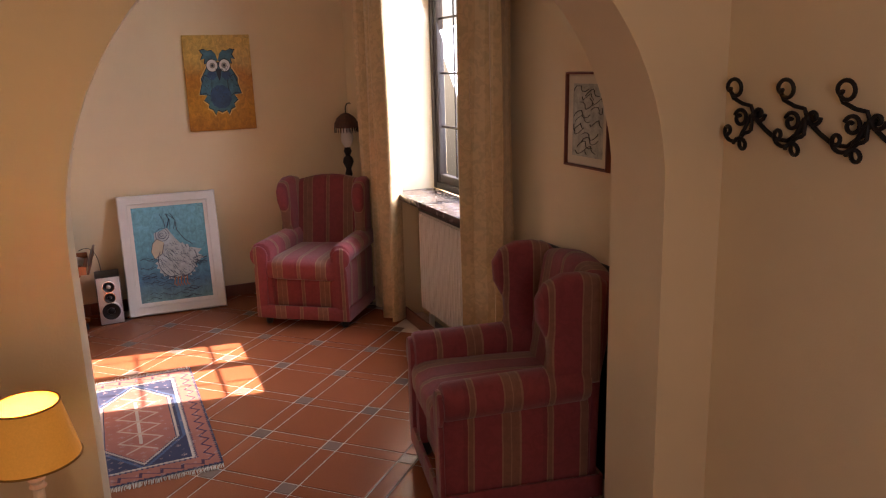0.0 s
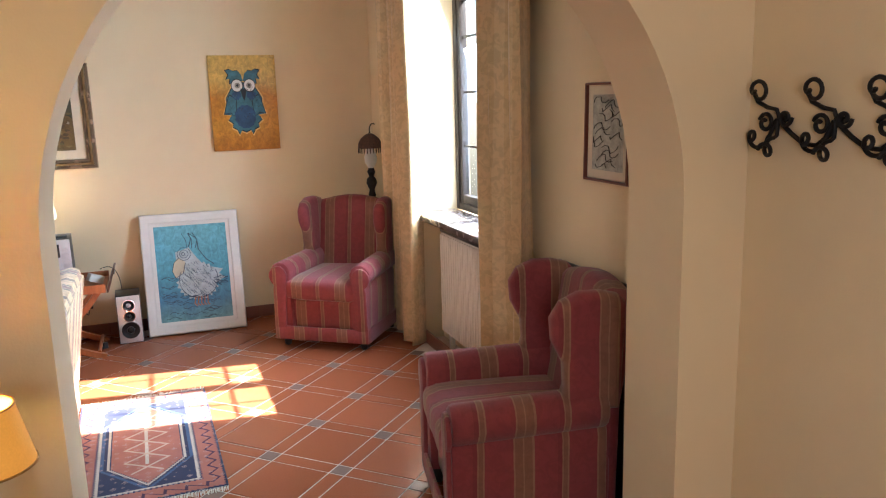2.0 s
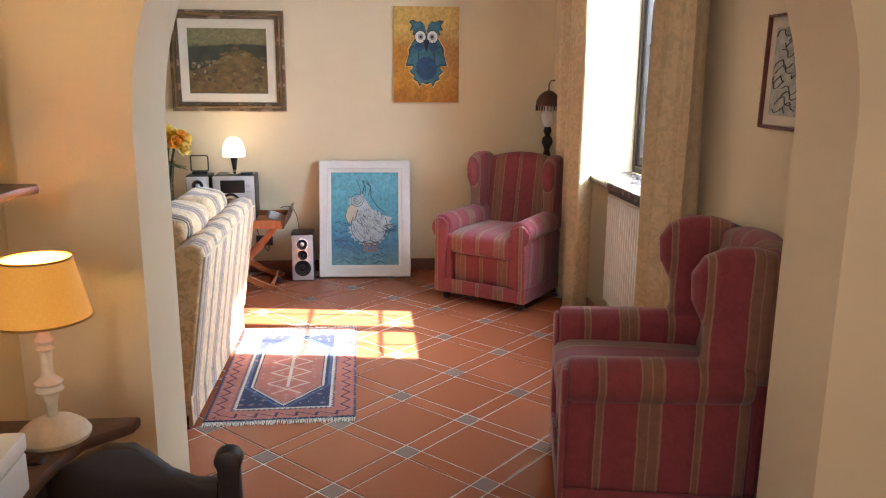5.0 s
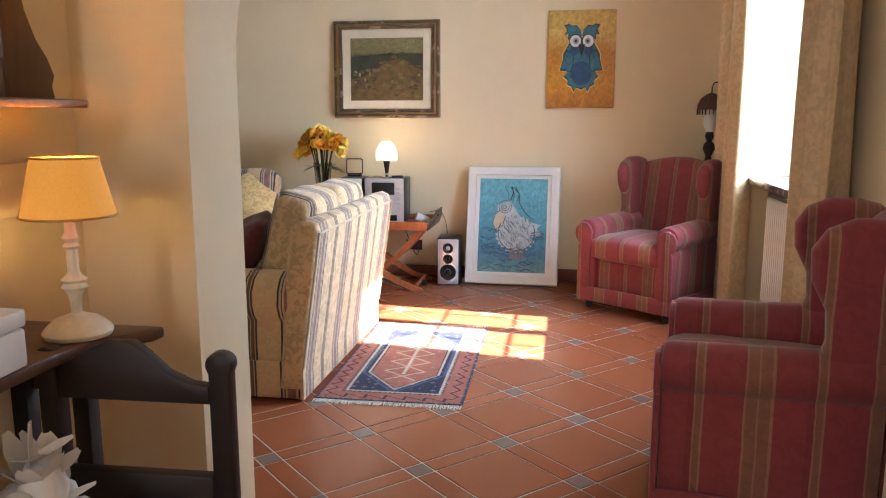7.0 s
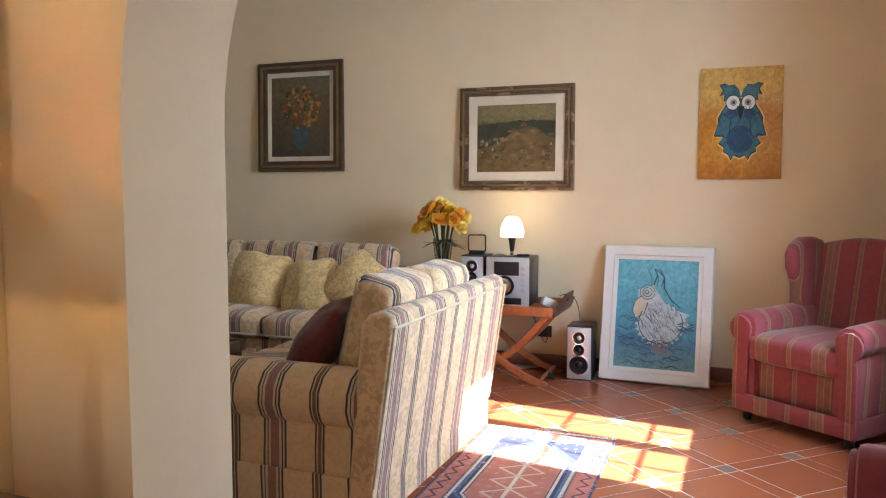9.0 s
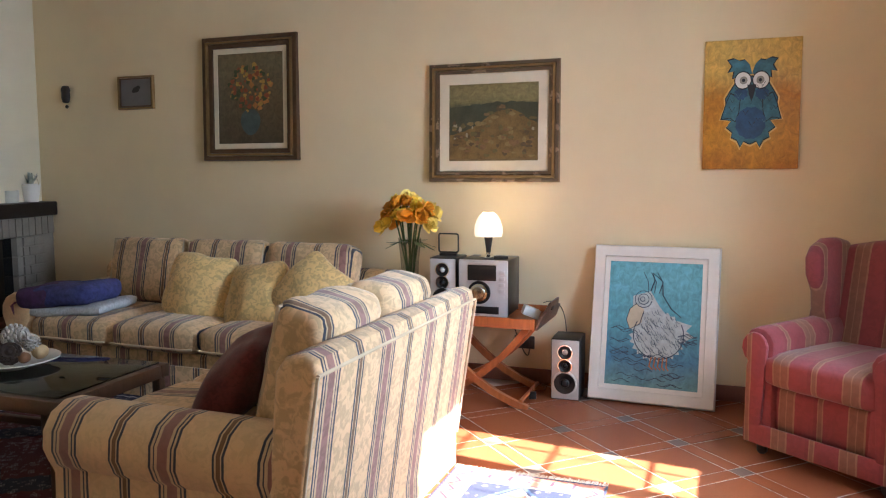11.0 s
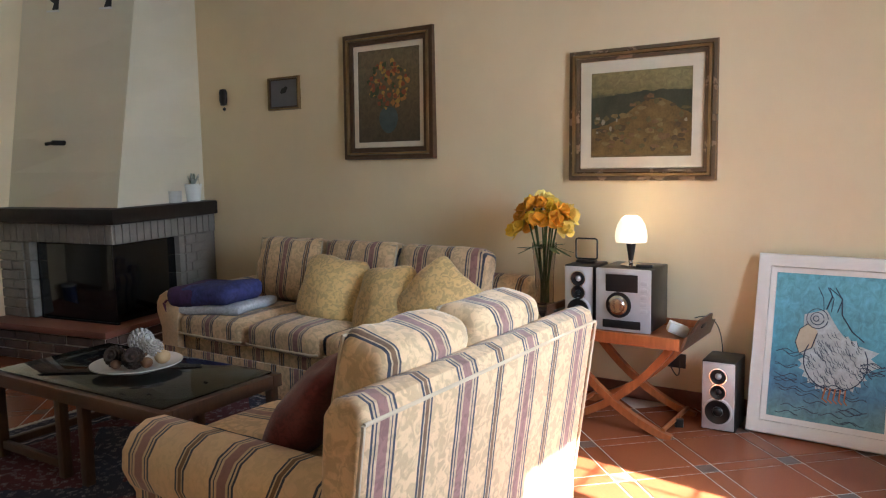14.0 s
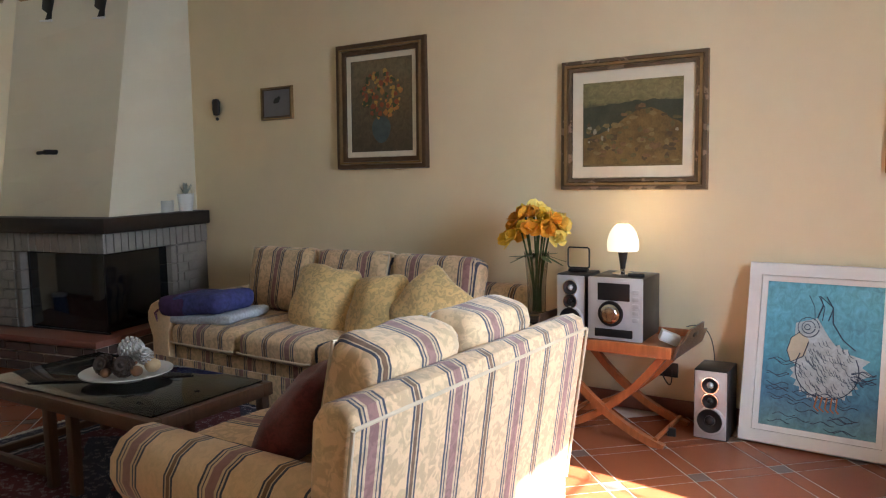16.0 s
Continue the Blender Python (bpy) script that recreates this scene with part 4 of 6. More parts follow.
def kilim_material(hx, hy):
    """Salmon border with navy zigzags, a toothed ivory guard and a pointed medallion on navy."""
    m, n, l, p = nodes_of("kilim_weave")
    at = coords(n, l)
    sep = n.new("ShaderNodeSeparateXYZ")
    l.new(at, sep.inputs[0])

    def calc(op, a, b=0.0, c=0.0):
        k = n.new("ShaderNodeMath")
        k.operation = op
        for sock, v in zip(k.inputs, (a, b, c)):
            if isinstance(v, (int, float)):
                sock.default_value = v
            else:
                l.new(v, sock)
        return k.outputs[0]

    def tri(v, period):
        return calc("PINGPONG", v, period / 2)
    ax, ay = calc("ABSOLUTE", sep.outputs[0]), calc("ABSOLUTE", sep.outputs[1])
    dx, dy = calc("SUBTRACT", hx, ax), calc("SUBTRACT", hy, ay)
    edge = calc("MINIMUM", dx, dy)
    along = calc("ADD", sep.outputs[1], calc("MULTIPLY", calc("LESS_THAN", dy, dx), sep.outputs[0]))
    saw = calc("MULTIPLY", tri(along, 0.022), 0.9)
    wave = calc("ADD", calc("MULTIPLY", tri(along, 0.085), 0.9), 0.028)
    line = calc("LESS_THAN", calc("ABSOLUTE", calc("SUBTRACT", edge, wave)), 0.006)
    border = ramp(n, l, calc("ADD", edge, saw), [(0.0, INK), (0.014, SALMON), (0.098, INK), (0.106, IVORY), (0.122, INK)], "CONSTANT")
    border = mix(n, l, calc("MULTIPLY", line, calc("LESS_THAN", edge, 0.088)), border, (0.06, 0.02, 0.05))
    # pointed medallion
    step = calc("SNAP", ay, 0.012)
    med = calc("ADD", calc("MULTIPLY", ax, 1 / 0.165), calc("MULTIPLY", calc("MAXIMUM", calc("SUBTRACT", step, 0.24), 0.0), 1 / 0.215))
    field = ramp(n, l, calc("MULTIPLY", med, 0.5), [(0.0, IVORY), (0.022, SALMON), (0.455, INK), (0.47, IVORY), (0.505, INK), (0.55, BLUE), (0.60, INK)], "CONSTANT")
    cross = calc("LESS_THAN", calc("ABSOLUTE", calc("SUBTRACT", tri(sep.outputs[1], 0.14), calc("MULTIPLY", ax, 0.75))), 0.007)
    field = mix(n, l, calc("MULTIPLY", cross, calc("LESS_THAN", med, 0.8)), field, (0.50, 0.36, 0.27))
    base = mix(n, l, calc("GREATER_THAN", edge, 0.118), border, field)
    vor = n.new("ShaderNodeTexVoronoi")
    vor.distance, vor.inputs["Scale"].default_value, vor.inputs["Randomness"].default_value = "MANHATTAN", 20.0, 0.45
    l.new(at, vor.inputs["Vector"])
    mot = ramp(n, l, vor.outputs["Distance"], [(0.0, (1, 1, 1)), (0.12, (0, 0, 0)), (0.24, (1, 1, 1)), (0.30, (0, 0, 0))], "CONSTANT")
    base = mix(n, l, calc("MULTIPLY", mot, 0.8), base, (0.44, 0.30, 0.28))
    base = mix(n, l, 1.0, base, ramp(n, l, noise_of(n, l, at, 6, 4), [(0.3, (0.8,) * 3), (0.7, (1.08,) * 3)]), "MULTIPLY")
    l.new(base, p.inputs["Base Color"])
    p.inputs["Roughness"].default_value = 0.95
    wv = n.new("ShaderNodeTexWave")
    wv.inputs["Scale"].default_value = 190
    l.new(at, wv.inputs["Vector"])
    link_bump(n, l, p, wv.outputs[1], 0.4, 0.003)
    return m


kilim = kilim_material(0.315, 0.60)
build_rug("small kilim rug with navy and salmon lozenges, sunlit", pose(-0.67, 3.81, 0.0, 0, 0, 1.0), 0.315, 0.60, kilim, plain("fringe_wool", (0.62, 0.58, 0.50), 0.95), (("y", -1), ("y", 1)))
persian = rug_material("persian_weave", 1.05, 1.0, [(0.0, (0.30, 0.26, 0.22)), (0.015, (0.03, 0.028, 0.055)), (0.075, (0.42, 0.38, 0.38)), (0.085, (0.10, 0.025, 0.035)), (0.11, (0.025, 0.025, 0.05)), (0.23, (0.42, 0.38, 0.38)), (0.24, (0.03, 0.028, 0.05)), (0.27, (0.09, 0.02, 0.03))],
                       [(0.0, (0.11, 0.022, 0.03)), (0.35, (0.03, 0.03, 0.055)), (0.55, (0.10, 0.02, 0.028))], (30.0, (0.46, 0.41, 0.42), 0.85))
build_rug("dark red and navy oriental carpet under the coffee table", pose(-2.66, 3.98, 0.0), 1.05, 1.0, persian, plain("carpet_fringe", (0.66, 0.62, 0.55), 0.95), (("x", -1), ("x", 1)))


# ---------------------------------------------------------------- coffee table and bowl
def build_coffee_table():
    ct = thing("coffee_table", "low brown wooden coffee table with a glass top", "table", pose(-2.83, 3.83, 0, 0, 0, 2))
    a, b, z = 0.60, 0.31, 0.405
    for q in ((-a, a, -b, -b + 0.05), (-a, a, b - 0.05, b), (-a, -a + 0.05, -b + 0.051, b - 0.051), (a - 0.05, a, -b + 0.051, b - 0.051)):
        part("rail", boxed(*q, z - 0.06, z - 0.004, 0.004), M["brown_wood"], ct)
    m, n, l, p = nodes_of("smoked_glass")
    p.inputs["Transmission Weight"].default_value, p.inputs["Roughness"].default_value, p.inputs["IOR"].default_value = 1.0, 0.03, 1.5
    p.inputs["Base Color"].default_value = (0.30, 0.35, 0.34, 1)
    part("glass_top", boxed(-a + 0.03, a - 0.03, -b + 0.03, b - 0.03, z - 0.003, z + 0.005, 0.002), m, ct, "dark clear glass pane")
    for x in (-a + 0.02, -0.10, 0.06, a - 0.06):
        for y in (-b + 0.006, b - 0.046):
            part("leg", boxed(x, x + 0.04, y, y + 0.04, 0.011, z - 0.061, 0.004), M["brown_wood"], ct)
    for y in (-b + 0.012, b - 0.04):
        part("stretcher", boxed(-a + 0.061, -0.101, y, y + 0.028, 0.05, 0.085, 0.003), M["brown_wood"], ct)
    for x in (-a + 0.026, a - 0.054):
        part("stretcher", boxed(x, x + 0.028, -b + 0.047, b - 0.047, 0.05, 0.085, 0.003), M["brown_wood"], ct)


build_coffee_table()
PX, PY, PZ = -2.80, 3.84, 0.411
dish = thing("dish", "white ceramic dish on the glass table", "dish", pose(PX, PY, PZ))
part("bowl", lathe([(0.0, 0.0), (0.08, 0.0), (0.085, 0.006), (0.15, 0.022), (0.192, 0.036), (0.192, 0.041), (0.148, 0.03), (0.08, 0.014), (0.0, 0.012)], 40), plain("white_ceramic", (0.72, 0.70, 0.66), 0.2, vary=0.04, bump=0.0, coat=0.3), dish)
random.seed(8)
CONE, CONE_W, NUT = plain("pine_cone", (0.055, 0.038, 0.03), 0.8, vary=0.4), plain("whitened_cone", (0.50, 0.48, 0.45), 0.85, vary=0.3, scale=50), plain("nut_shell", (0.17, 0.08, 0.035), 0.5, vary=0.3)


def pine_cone(x, y, z, r, mat, label, turn):
    pc = thing("pine_cone", label, "pine cone", pose(x, y, z, *turn), "pine cones in the dish")
    bm = lathe([(0.0, -r * 0.95), (r * 0.55, -r * 0.6), (r * 0.7, 0), (r * 0.5, r * 0.6), (0.0, r)], 14)
    for row in range(8):
        h = -0.85 + row * 0.24
        ring = max(0.12, math.cos(h * 1.35)) * r
        for k in range(11):
            a = 2 * math.pi * (k + 0.5 * (row % 2)) / 11
            m = pose(ring * 0.78 * math.cos(a), ring * 0.78 * math.sin(a), h * r, 0, 0, math.degrees(a)) @ pose(0, 0, 0, 0, -25, 0)
            box(bm, 0, r * 0.26, -r * 0.14, r * 0.14, -r * 0.04, r * 0.05, m=m)
    tagged(part("cone", bm, mat, pc, smooth=False), kind="stuff")


pine_cone(PX - 0.045, PY - 0.07, PZ + 0.072, 0.047, CONE, "dark pine cone with whitened tips", (70, 10, 20))
pine_cone(PX + 0.055, PY - 0.05, PZ + 0.072, 0.047, CONE, "dark pine cone with whitened tips", (60, -30, 60))
pine_cone(PX - 0.01, PY + 0.03, PZ + 0.125, 0.055, CONE_W, "large bleached pine cone on top of the pile", (80, 20, 100))
pine_cone(PX + 0.075, PY + 0.04, PZ + 0.10, 0.038, CONE_W, "small bleached pine cone", (20, 30, 10))
for k, (dx, dy, r) in enumerate(((-0.10, 0.0, 0.030), (0.10, 0.06, 0.034), (0.0, -0.10, 0.022), (0.10, -0.02, 0.026), (-0.07, 0.07, 0.03))):
    nt = thing("nut", "round brown nut in the dish" if k > 1 else "pale dried fruit in the dish", "nut", pose(PX + dx, PY + dy, PZ + 0.028 + r), group="nuts in the dish")
    bm = bmesh.new()
    bmesh.ops.create_icosphere(bm, subdivisions=3, radius=r)
    for v in bm.verts:
        v.co *= 1 + 0.08 * noise.noise(v.co * 60)
        v.co.z *= 0.9
    part("shell", bm, NUT if k > 1 else plain("dried_fruit", (0.55, 0.40, 0.22), 0.7, vary=0.2), nt)

# folded throws on the long sofa
THROW = [plain("throw_blue", (0.045, 0.05, 0.17), 0.95, vary=0.5, scale=40, bump=0.6, grain=300), plain("throw_violet", (0.06, 0.025, 0.085), 0.95, vary=0.4, scale=30, bump=0.6, grain=300), plain("throw_white_dots", (0.52, 0.54, 0.58), 0.95, vary=0.3, scale=80, bump=0.5)]


def folded(name, label, x, y, z, sx, sy, sz, rz, mat, tilt):
    t = thing(name, label, "blanket", pose(x, y, z, 0, tilt, rz), "folded throws")
    bm = pillow(sx, sy, sz, sz * 0.45, 0.15, 12, 0.010, x)
    part("cloth", bm, mat, t)
    return t


folded("throw", "folded pale dotted throw on the sofa seat", -3.56, 4.98, 0.440, 0.50, 0.38, 0.06, 8, THROW[2], -4)
top_throw = folded("throw", "folded blue and violet throw with a fringe", -3.60, 4.93, 0.522, 0.50, 0.34, 0.115, 5, THROW[0], -6)
bm = pillow(0.27, 0.348, 0.121, 0.05, 0.15, 10, 0.010, 2.0, m=Matrix.Translation((-0.13, 0, 0.002)))
part("violet_band", bm, THROW[1], top_throw)
bm = bmesh.new()
for k in range(26):
    y = -0.16 + 0.0125 * k
    tube([(-0.255, y, -0.01), (-0.285, y + random.uniform(-0.01, 0.01), -0.03), (-0.29, y + random.uniform(-0.015, 0.015), -0.085)], 0.004, 5, bm)
tagged(part("fringe", bm, plain("throw_fringe", (0.10, 0.025, 0.045), 0.95), top_throw), kind="stuff")


# ---------------------------------------------------------------- tray table, stereo, lamp and flowers
def bend(p0, p1, p2, n=14):
    a, b, c = Vector(p0), Vector(p1), Vector(p2)
    return [a.lerp(b, t).lerp(b.lerp(c, t), t) for t in [k / n for k in range(n + 1)]]


def bar(points, wide, thick, bm=None):
    """A flat bent bar, wide across y and thick in the plane of its bend."""
    bm = bm or bmesh.new()
    rows = []
    for k, q in enumerate(points):
        way = (points[min(k + 1, len(points) - 1)] - points[max(k - 1, 0)]).normalized()
        nrm = way.cross(Vector((0, 1, 0))).normalized()
        rows.append([bm.verts.new(q + nrm * thick / 2 * s + Vector((0, wide / 2 * t, 0))) for s, t in ((-1, -1), (1, -1), (1, 1), (-1, 1))])
    for a, b in zip(rows, rows[1:]):
        for k in range(4):
            bm.faces.new((a[k], a[(k + 1) % 4], b[(k + 1) % 4], b[k]))
    bm.faces.new(rows[0])
    bm.faces.new(rows[-1])
    return bm


TX, TY, TZ = -1.20, 5.48, 0.445
tt = thing("tray_table", "orange wooden butler tray on crossed folding legs", "table", pose(TX, TY, 0))
part("tray", boxed(-0.33, 0.33, -0.21, 0.21, TZ - 0.015, TZ, 0.003), M["tray_wood"], tt)
for y0, y1 in ((-0.226, -0.2105), (0.2105, 0.226)):
    part("tray_side", boxed(-0.33, 0.33, y0, y1, TZ - 0.02, TZ + 0.035, 0.003), M["tray_wood"], tt)
for s in (-1, 1):
    end = [(-0.226, TZ - 0.02), (0.226, TZ - 0.02), (0.226, TZ + 0.05), (0.15, TZ + 0.06), (0.10, TZ + 0.105), (-0.10, TZ + 0.105), (-0.15, TZ + 0.06), (-0.226, TZ + 0.05)]
    bm = prism(end, 0.014, 0.003, 2, YZ)
    for v in bm.verts:
        v.co.x += s * 0.331 - (0.014 if s < 0 else 0) + s * 0.35 * (v.co.z - TZ + 0.02)
    te = part("tray_end", bm, M["brown_wood"], tt)
    part("hand_hole", boxed(s * 0.371 - 0.009, s * 0.371 + 0.009, -0.04, 0.04, TZ + 0.055, TZ + 0.075, 0.004), M["black"], te)
for y in (-0.19, 0.19):
    yy = y * 0.92
    part("leg", bar(bend((-0.28, y, TZ - 0.02), (-0.05, y, 0.10), (0.29, y, 0.0)), 0.032, 0.035), M["tray_wood"], tt)
    part("leg", bar(bend((0.28, yy, TZ - 0.02), (0.05, yy, 0.10), (-0.29, yy, 0.0)), 0.032, 0.035), M["tray_wood"], tt)
for x in (-0.25, 0.25):
    part("crossbar", tube([(x, -0.19, 0.035), (x, 0.19, 0.035)], 0.011, 10), M["tray_wood"], tt)


def build_speaker(m, label, w=0.155, d=0.20, h=0.335):
    sp = thing("loudspeaker", label, "loudspeaker", m, "stereo loudspeakers")
    part("cabinet", boxed(-w / 2, w / 2, -d / 2, d / 2, 0.0, h, 0.005), M["black"], sp)
    part("front_panel", boxed(-w / 2 + 0.004, w / 2 - 0.004, -d / 2 - 0.008, -d / 2 + 0.002, 0.006, h - 0.006, 0.004), M["silver"], sp)
    face = -d / 2 - 0.008
    for z, r, nm in ((0.095, 0.060, "woofer"), (0.190, 0.036, "midrange"), (0.265, 0.038, "tweeter")):
        k = h / 0.335
        z, r = z * k, min(r, w * 0.42)
        cone = part(nm, lathe([(0.0, -0.004), (r * 0.3, -0.006), (r * 0.34, 0.002), (r * 0.8, -0.010), (r * 0.92, -0.012), (r, -0.008), (r, 0.0)], 30, pose(0, face, z, 90) @ Matrix.Diagonal((1, 1, -1, 1))), M["black"], sp)
        part("ring", lathe([(r * 0.93, 0.0), (r * 0.93, 0.010), (r * 1.05, 0.010), (r * 1.12, 0.0)], 30, pose(0, face, z, 90)), M["chrome"] if nm != "woofer" else M["silver"], cone)
        part("dust_cap", lathe([(r * 0.36, 0.004), (r * 0.30, 0.010), (r * 0.16, 0.014), (0.0, 0.015)], 20, pose(0, face, z, 90)), M["silver"] if nm == "tweeter" else M["black"], cone)
    return sp


build_speaker(pose(-0.765, 5.615, 0, 0, 0, 2), "silver and black loudspeaker standing on the tiled floor")
build_speaker(pose(-1.435, 5.53, TZ, 0, 0, 2), "silver and black loudspeaker on the tray table", h=0.315)
hf = thing("stereo", "silver and black mini stereo on the tray table", "stereo", pose(-1.20, 5.53, TZ, 0, 0, 2))
part("case", boxed(-0.135, 0.135, -0.10, 0.17, 0.006, 0.31, 0.006), M["black"], hf)
part("front_panel", boxed(-0.137, 0.137, -0.118, -0.099, 0.004, 0.312, 0.006), M["silver"], hf)
part("display", boxed(-0.085, 0.075, -0.1205, -0.117, 0.20, 0.285, 0.003), M["black"], hf)
part("disc_tray", boxed(-0.085, 0.075, -0.1215, -0.119, 0.286, 0.298, 0.002), M["silver"], hf)
part("volume_knob", lathe([(0.048, 0.0), (0.048, 0.012), (0.036, 0.014), (0.034, 0.028), (0.0, 0.030)], 32, pose(-0.02, -0.118, 0.135, 90)), M["chrome"], hf)
part("knob_ring", lathe([(0.050, 0.0), (0.050, 0.006), (0.062, 0.006), (0.064, 0.0)], 32, pose(-0.02, -0.118, 0.135, 90)), M["black"], hf)
for k in range(5):
    part("button", boxed(0.088, 0.122, -0.122, -0.117, 0.10 + k * 0.034, 0.122 + k * 0.034, 0.003), M["silver"], hf)
part("lower_panel", boxed(-0.10, 0.09, -0.1205, -0.117, 0.02, 0.06, 0.003), M["black"], hf)
# wire loop aerial
ae = thing("loop_aerial", "black square loop aerial on the stereo speaker", "aerial", pose(-1.435, 5.53, TZ + 0.316, 0, 0, 3))
loop = [(x, 0, z + 0.012) for x, z in arc(0.045, 0.02, 0.012, -90, 0, 4) + arc(0.045, 0.10, 0.012, 0, 90, 4) + arc(-0.045, 0.10, 0.012, 90, 180, 4) + arc(-0.045, 0.02, 0.012, 180, 270, 4)]
part("loop", tube(loop, 0.0045, 8, closed=True), M["black"], ae)
part("foot", boxed(-0.05, 0.05, -0.02, 0.02, 0.0, 0.016, 0.004), M["black"], ae)
rc = thing("remote_control", "small black remote lying on the stereo", "remote", pose(-1.12, 5.50, TZ + 0.313, 0, 0, 20))
part("body", boxed(-0.04, 0.04, -0.018, 0.018, 0, 0.016, 0.005), M["black"], rc)
bx = thing("paper_box", "small white paper packet on the tray", "box", pose(-0.945, 5.44, TZ + 0.001, 0, 0, 25))
part("packet", boxed(-0.045, 0.045, -0.03, 0.03, 0.0, 0.05, 0.004, m=pose(0, 0, 0.016, 0, 22, 0)), M["white_paint"], bx)


def lit_shade(name, color, emit, strength):
    m, n, l, p = nodes_of(name)
    at = coords(n, l)
    fine = noise_of(n, l, at, 260, 2)
    l.new(ramp(n, l, fine, [(0.3, tuple(c * 0.92 for c in color)), (0.7, color)]), p.inputs["Base Color"])
    p.inputs["Roughness"].default_value = 0.8
    p.inputs["Emission Color"].default_value, p.inputs["Emission Strength"].default_value = (*emit, 1), strength
    p.inputs["Transmission Weight"].default_value = 0.0
    link_bump(n, l, p, fine, 0.2, 0.001)
    return m


def bulb(name, at, watts, color, parent=None):
    ob = new(name, bpy.data.lights.new(name, "POINT"))
    ob.data.energy, ob.data.color, ob.data.shadow_soft_size = watts, color, 0.03
    ob.location = at
    return ob


LX, LY, LZ = -1.205, 5.545, TZ + 0.313
tl = thing("table_lamp", "small lit lamp with a white glass dome shade", "lamp", pose(LX, LY, LZ))
part("base", lathe([(0.0, 0.0), (0.052, 0.0), (0.052, 0.006), (0.03, 0.014), (0.012, 0.02), (0.012, 0.03), (0.0, 0.03)], 28), M["chrome"], tl)
part("stem", lathe([(0.012, 0.028), (0.016, 0.06), (0.024, 0.11), (0.026, 0.125), (0.0, 0.125)], 20), M["dark_wood"], tl)
part("shade", lathe([(0.074, 0.118), (0.078, 0.14), (0.076, 0.17), (0.066, 0.205), (0.048, 0.235), (0.028, 0.25), (0.024, 0.25), (0.045, 0.232), (0.063, 0.203), (0.072, 0.17), (0.074, 0.14), (0.070, 0.12)], 36), lit_shade("opal_glass", (0.85, 0.75, 0.6), (1.0, 0.80, 0.50), LAMP_GLOW * 1.2), tl, "glowing opal glass shade")
bulb("lamp_bulb", (LX, LY, LZ + 0.29), LAMP_W * 0.3, (1.0, 0.72, 0.40))

# vase with yellow flowers on a side table behind the sofas
vx, vy = -1.66, 5.50
st = thing("side_table", "dark wooden side table with the vase, mostly hidden", "table", pose(vx, vy, 0))
part("tabletop", lathe([(0.0, 0.50), (0.13, 0.50), (0.135, 0.51), (0.13, 0.52), (0.0, 0.52)], 28), M["dark_wood"], st)
part("pedestal", lathe([(0.09, 0.0), (0.09, 0.02), (0.02, 0.05), (0.018, 0.46), (0.05, 0.50)], 16), M["dark_wood"], st)
vs = thing("flower_vase", "clear glass vase of yellow and orange lilies", "vase", pose(vx, vy, 0.522))
m, n, l, p = nodes_of("vase_glass")
p.inputs["Transmission Weight"].default_value, p.inputs["Roughness"].default_value, p.inputs["IOR"].default_value = 1.0, 0.03, 1.3
part("glass", lathe([(0.0, 0.0), (0.045, 0.0), (0.048, 0.02), (0.05, 0.18), (0.066, 0.335), (0.063, 0.335), (0.047, 0.18), (0.044, 0.012), (0.0, 0.012)], 28), m, vs)
random.seed(31)
STEM, LEAF = plain("stem_green", (0.055, 0.10, 0.025), 0.6, vary=0.3), plain("leaf_green", (0.075, 0.105, 0.035), 0.55, vary=0.35, scale=20)
PETALS = [plain("petal_yellow", (0.80, 0.52, 0.03), 0.6, vary=0.25, scale=30), plain("petal_orange", (0.76, 0.34, 0.02), 0.6, vary=0.25, scale=30), plain("petal_pale", (0.82, 0.62, 0.14), 0.6, vary=0.2, scale=30)]


def petal(bm, m, ln, wd):
    rows = []
    for j in range(5):
        t = j / 4
        w = wd * math.sin(math.pi * (0.12 + 0.80 * t)) ** 0.8
        lift = ln * (0.55 * t * t - 0.5 * max(0, t - 0.6))
        rows.append([bm.verts.new(m @ Vector((ln * t, w * s, lift + abs(s) * 0.25 * wd))) for s in (-1, -0.4, 0.4, 1)])
    for a, b in zip(rows, rows[1:]):
        for k in range(3):
            bm.faces.new((a[k], a[k + 1], b[k + 1], b[k]))


for k in range(27):
    a, r = k * 2.4, 0.145 * math.sqrt((k + 0.5) / 27)
    head = Vector((r * math.cos(a), 0.8 * r * math.sin(a), 0.405 + 0.135 * (1 - (r / 0.15) ** 2) + random.uniform(-0.035, 0.03)))
    if k < 14:
        part("stem", tube(bend((random.uniform(-0.025, 0.025), random.uniform(-0.025, 0.025), 0.02), (head.x * 0.25, head.y * 0.25, 0.25), head, 8), 0.0045, 6), STEM, vs)
    bm = bmesh.new()
    way = Vector((head.x, head.y, 0.07)).normalized()
    q = way.to_track_quat("Z", "Y").to_matrix().to_4x4()
    for j in range(8):
        mm = Matrix.Translation(head) @ q @ pose(0, 0, 0, 0, 0, j * 45 + random.uniform(-12, 12)) @ pose(0, 0, 0, 0, random.uniform(-75, 15), 0)
        petal(bm, mm, random.uniform(0.045, 0.068), random.uniform(0.028, 0.040))
    part("flower", bm, PETALS[(k * 7) % 5 % 3], vs)
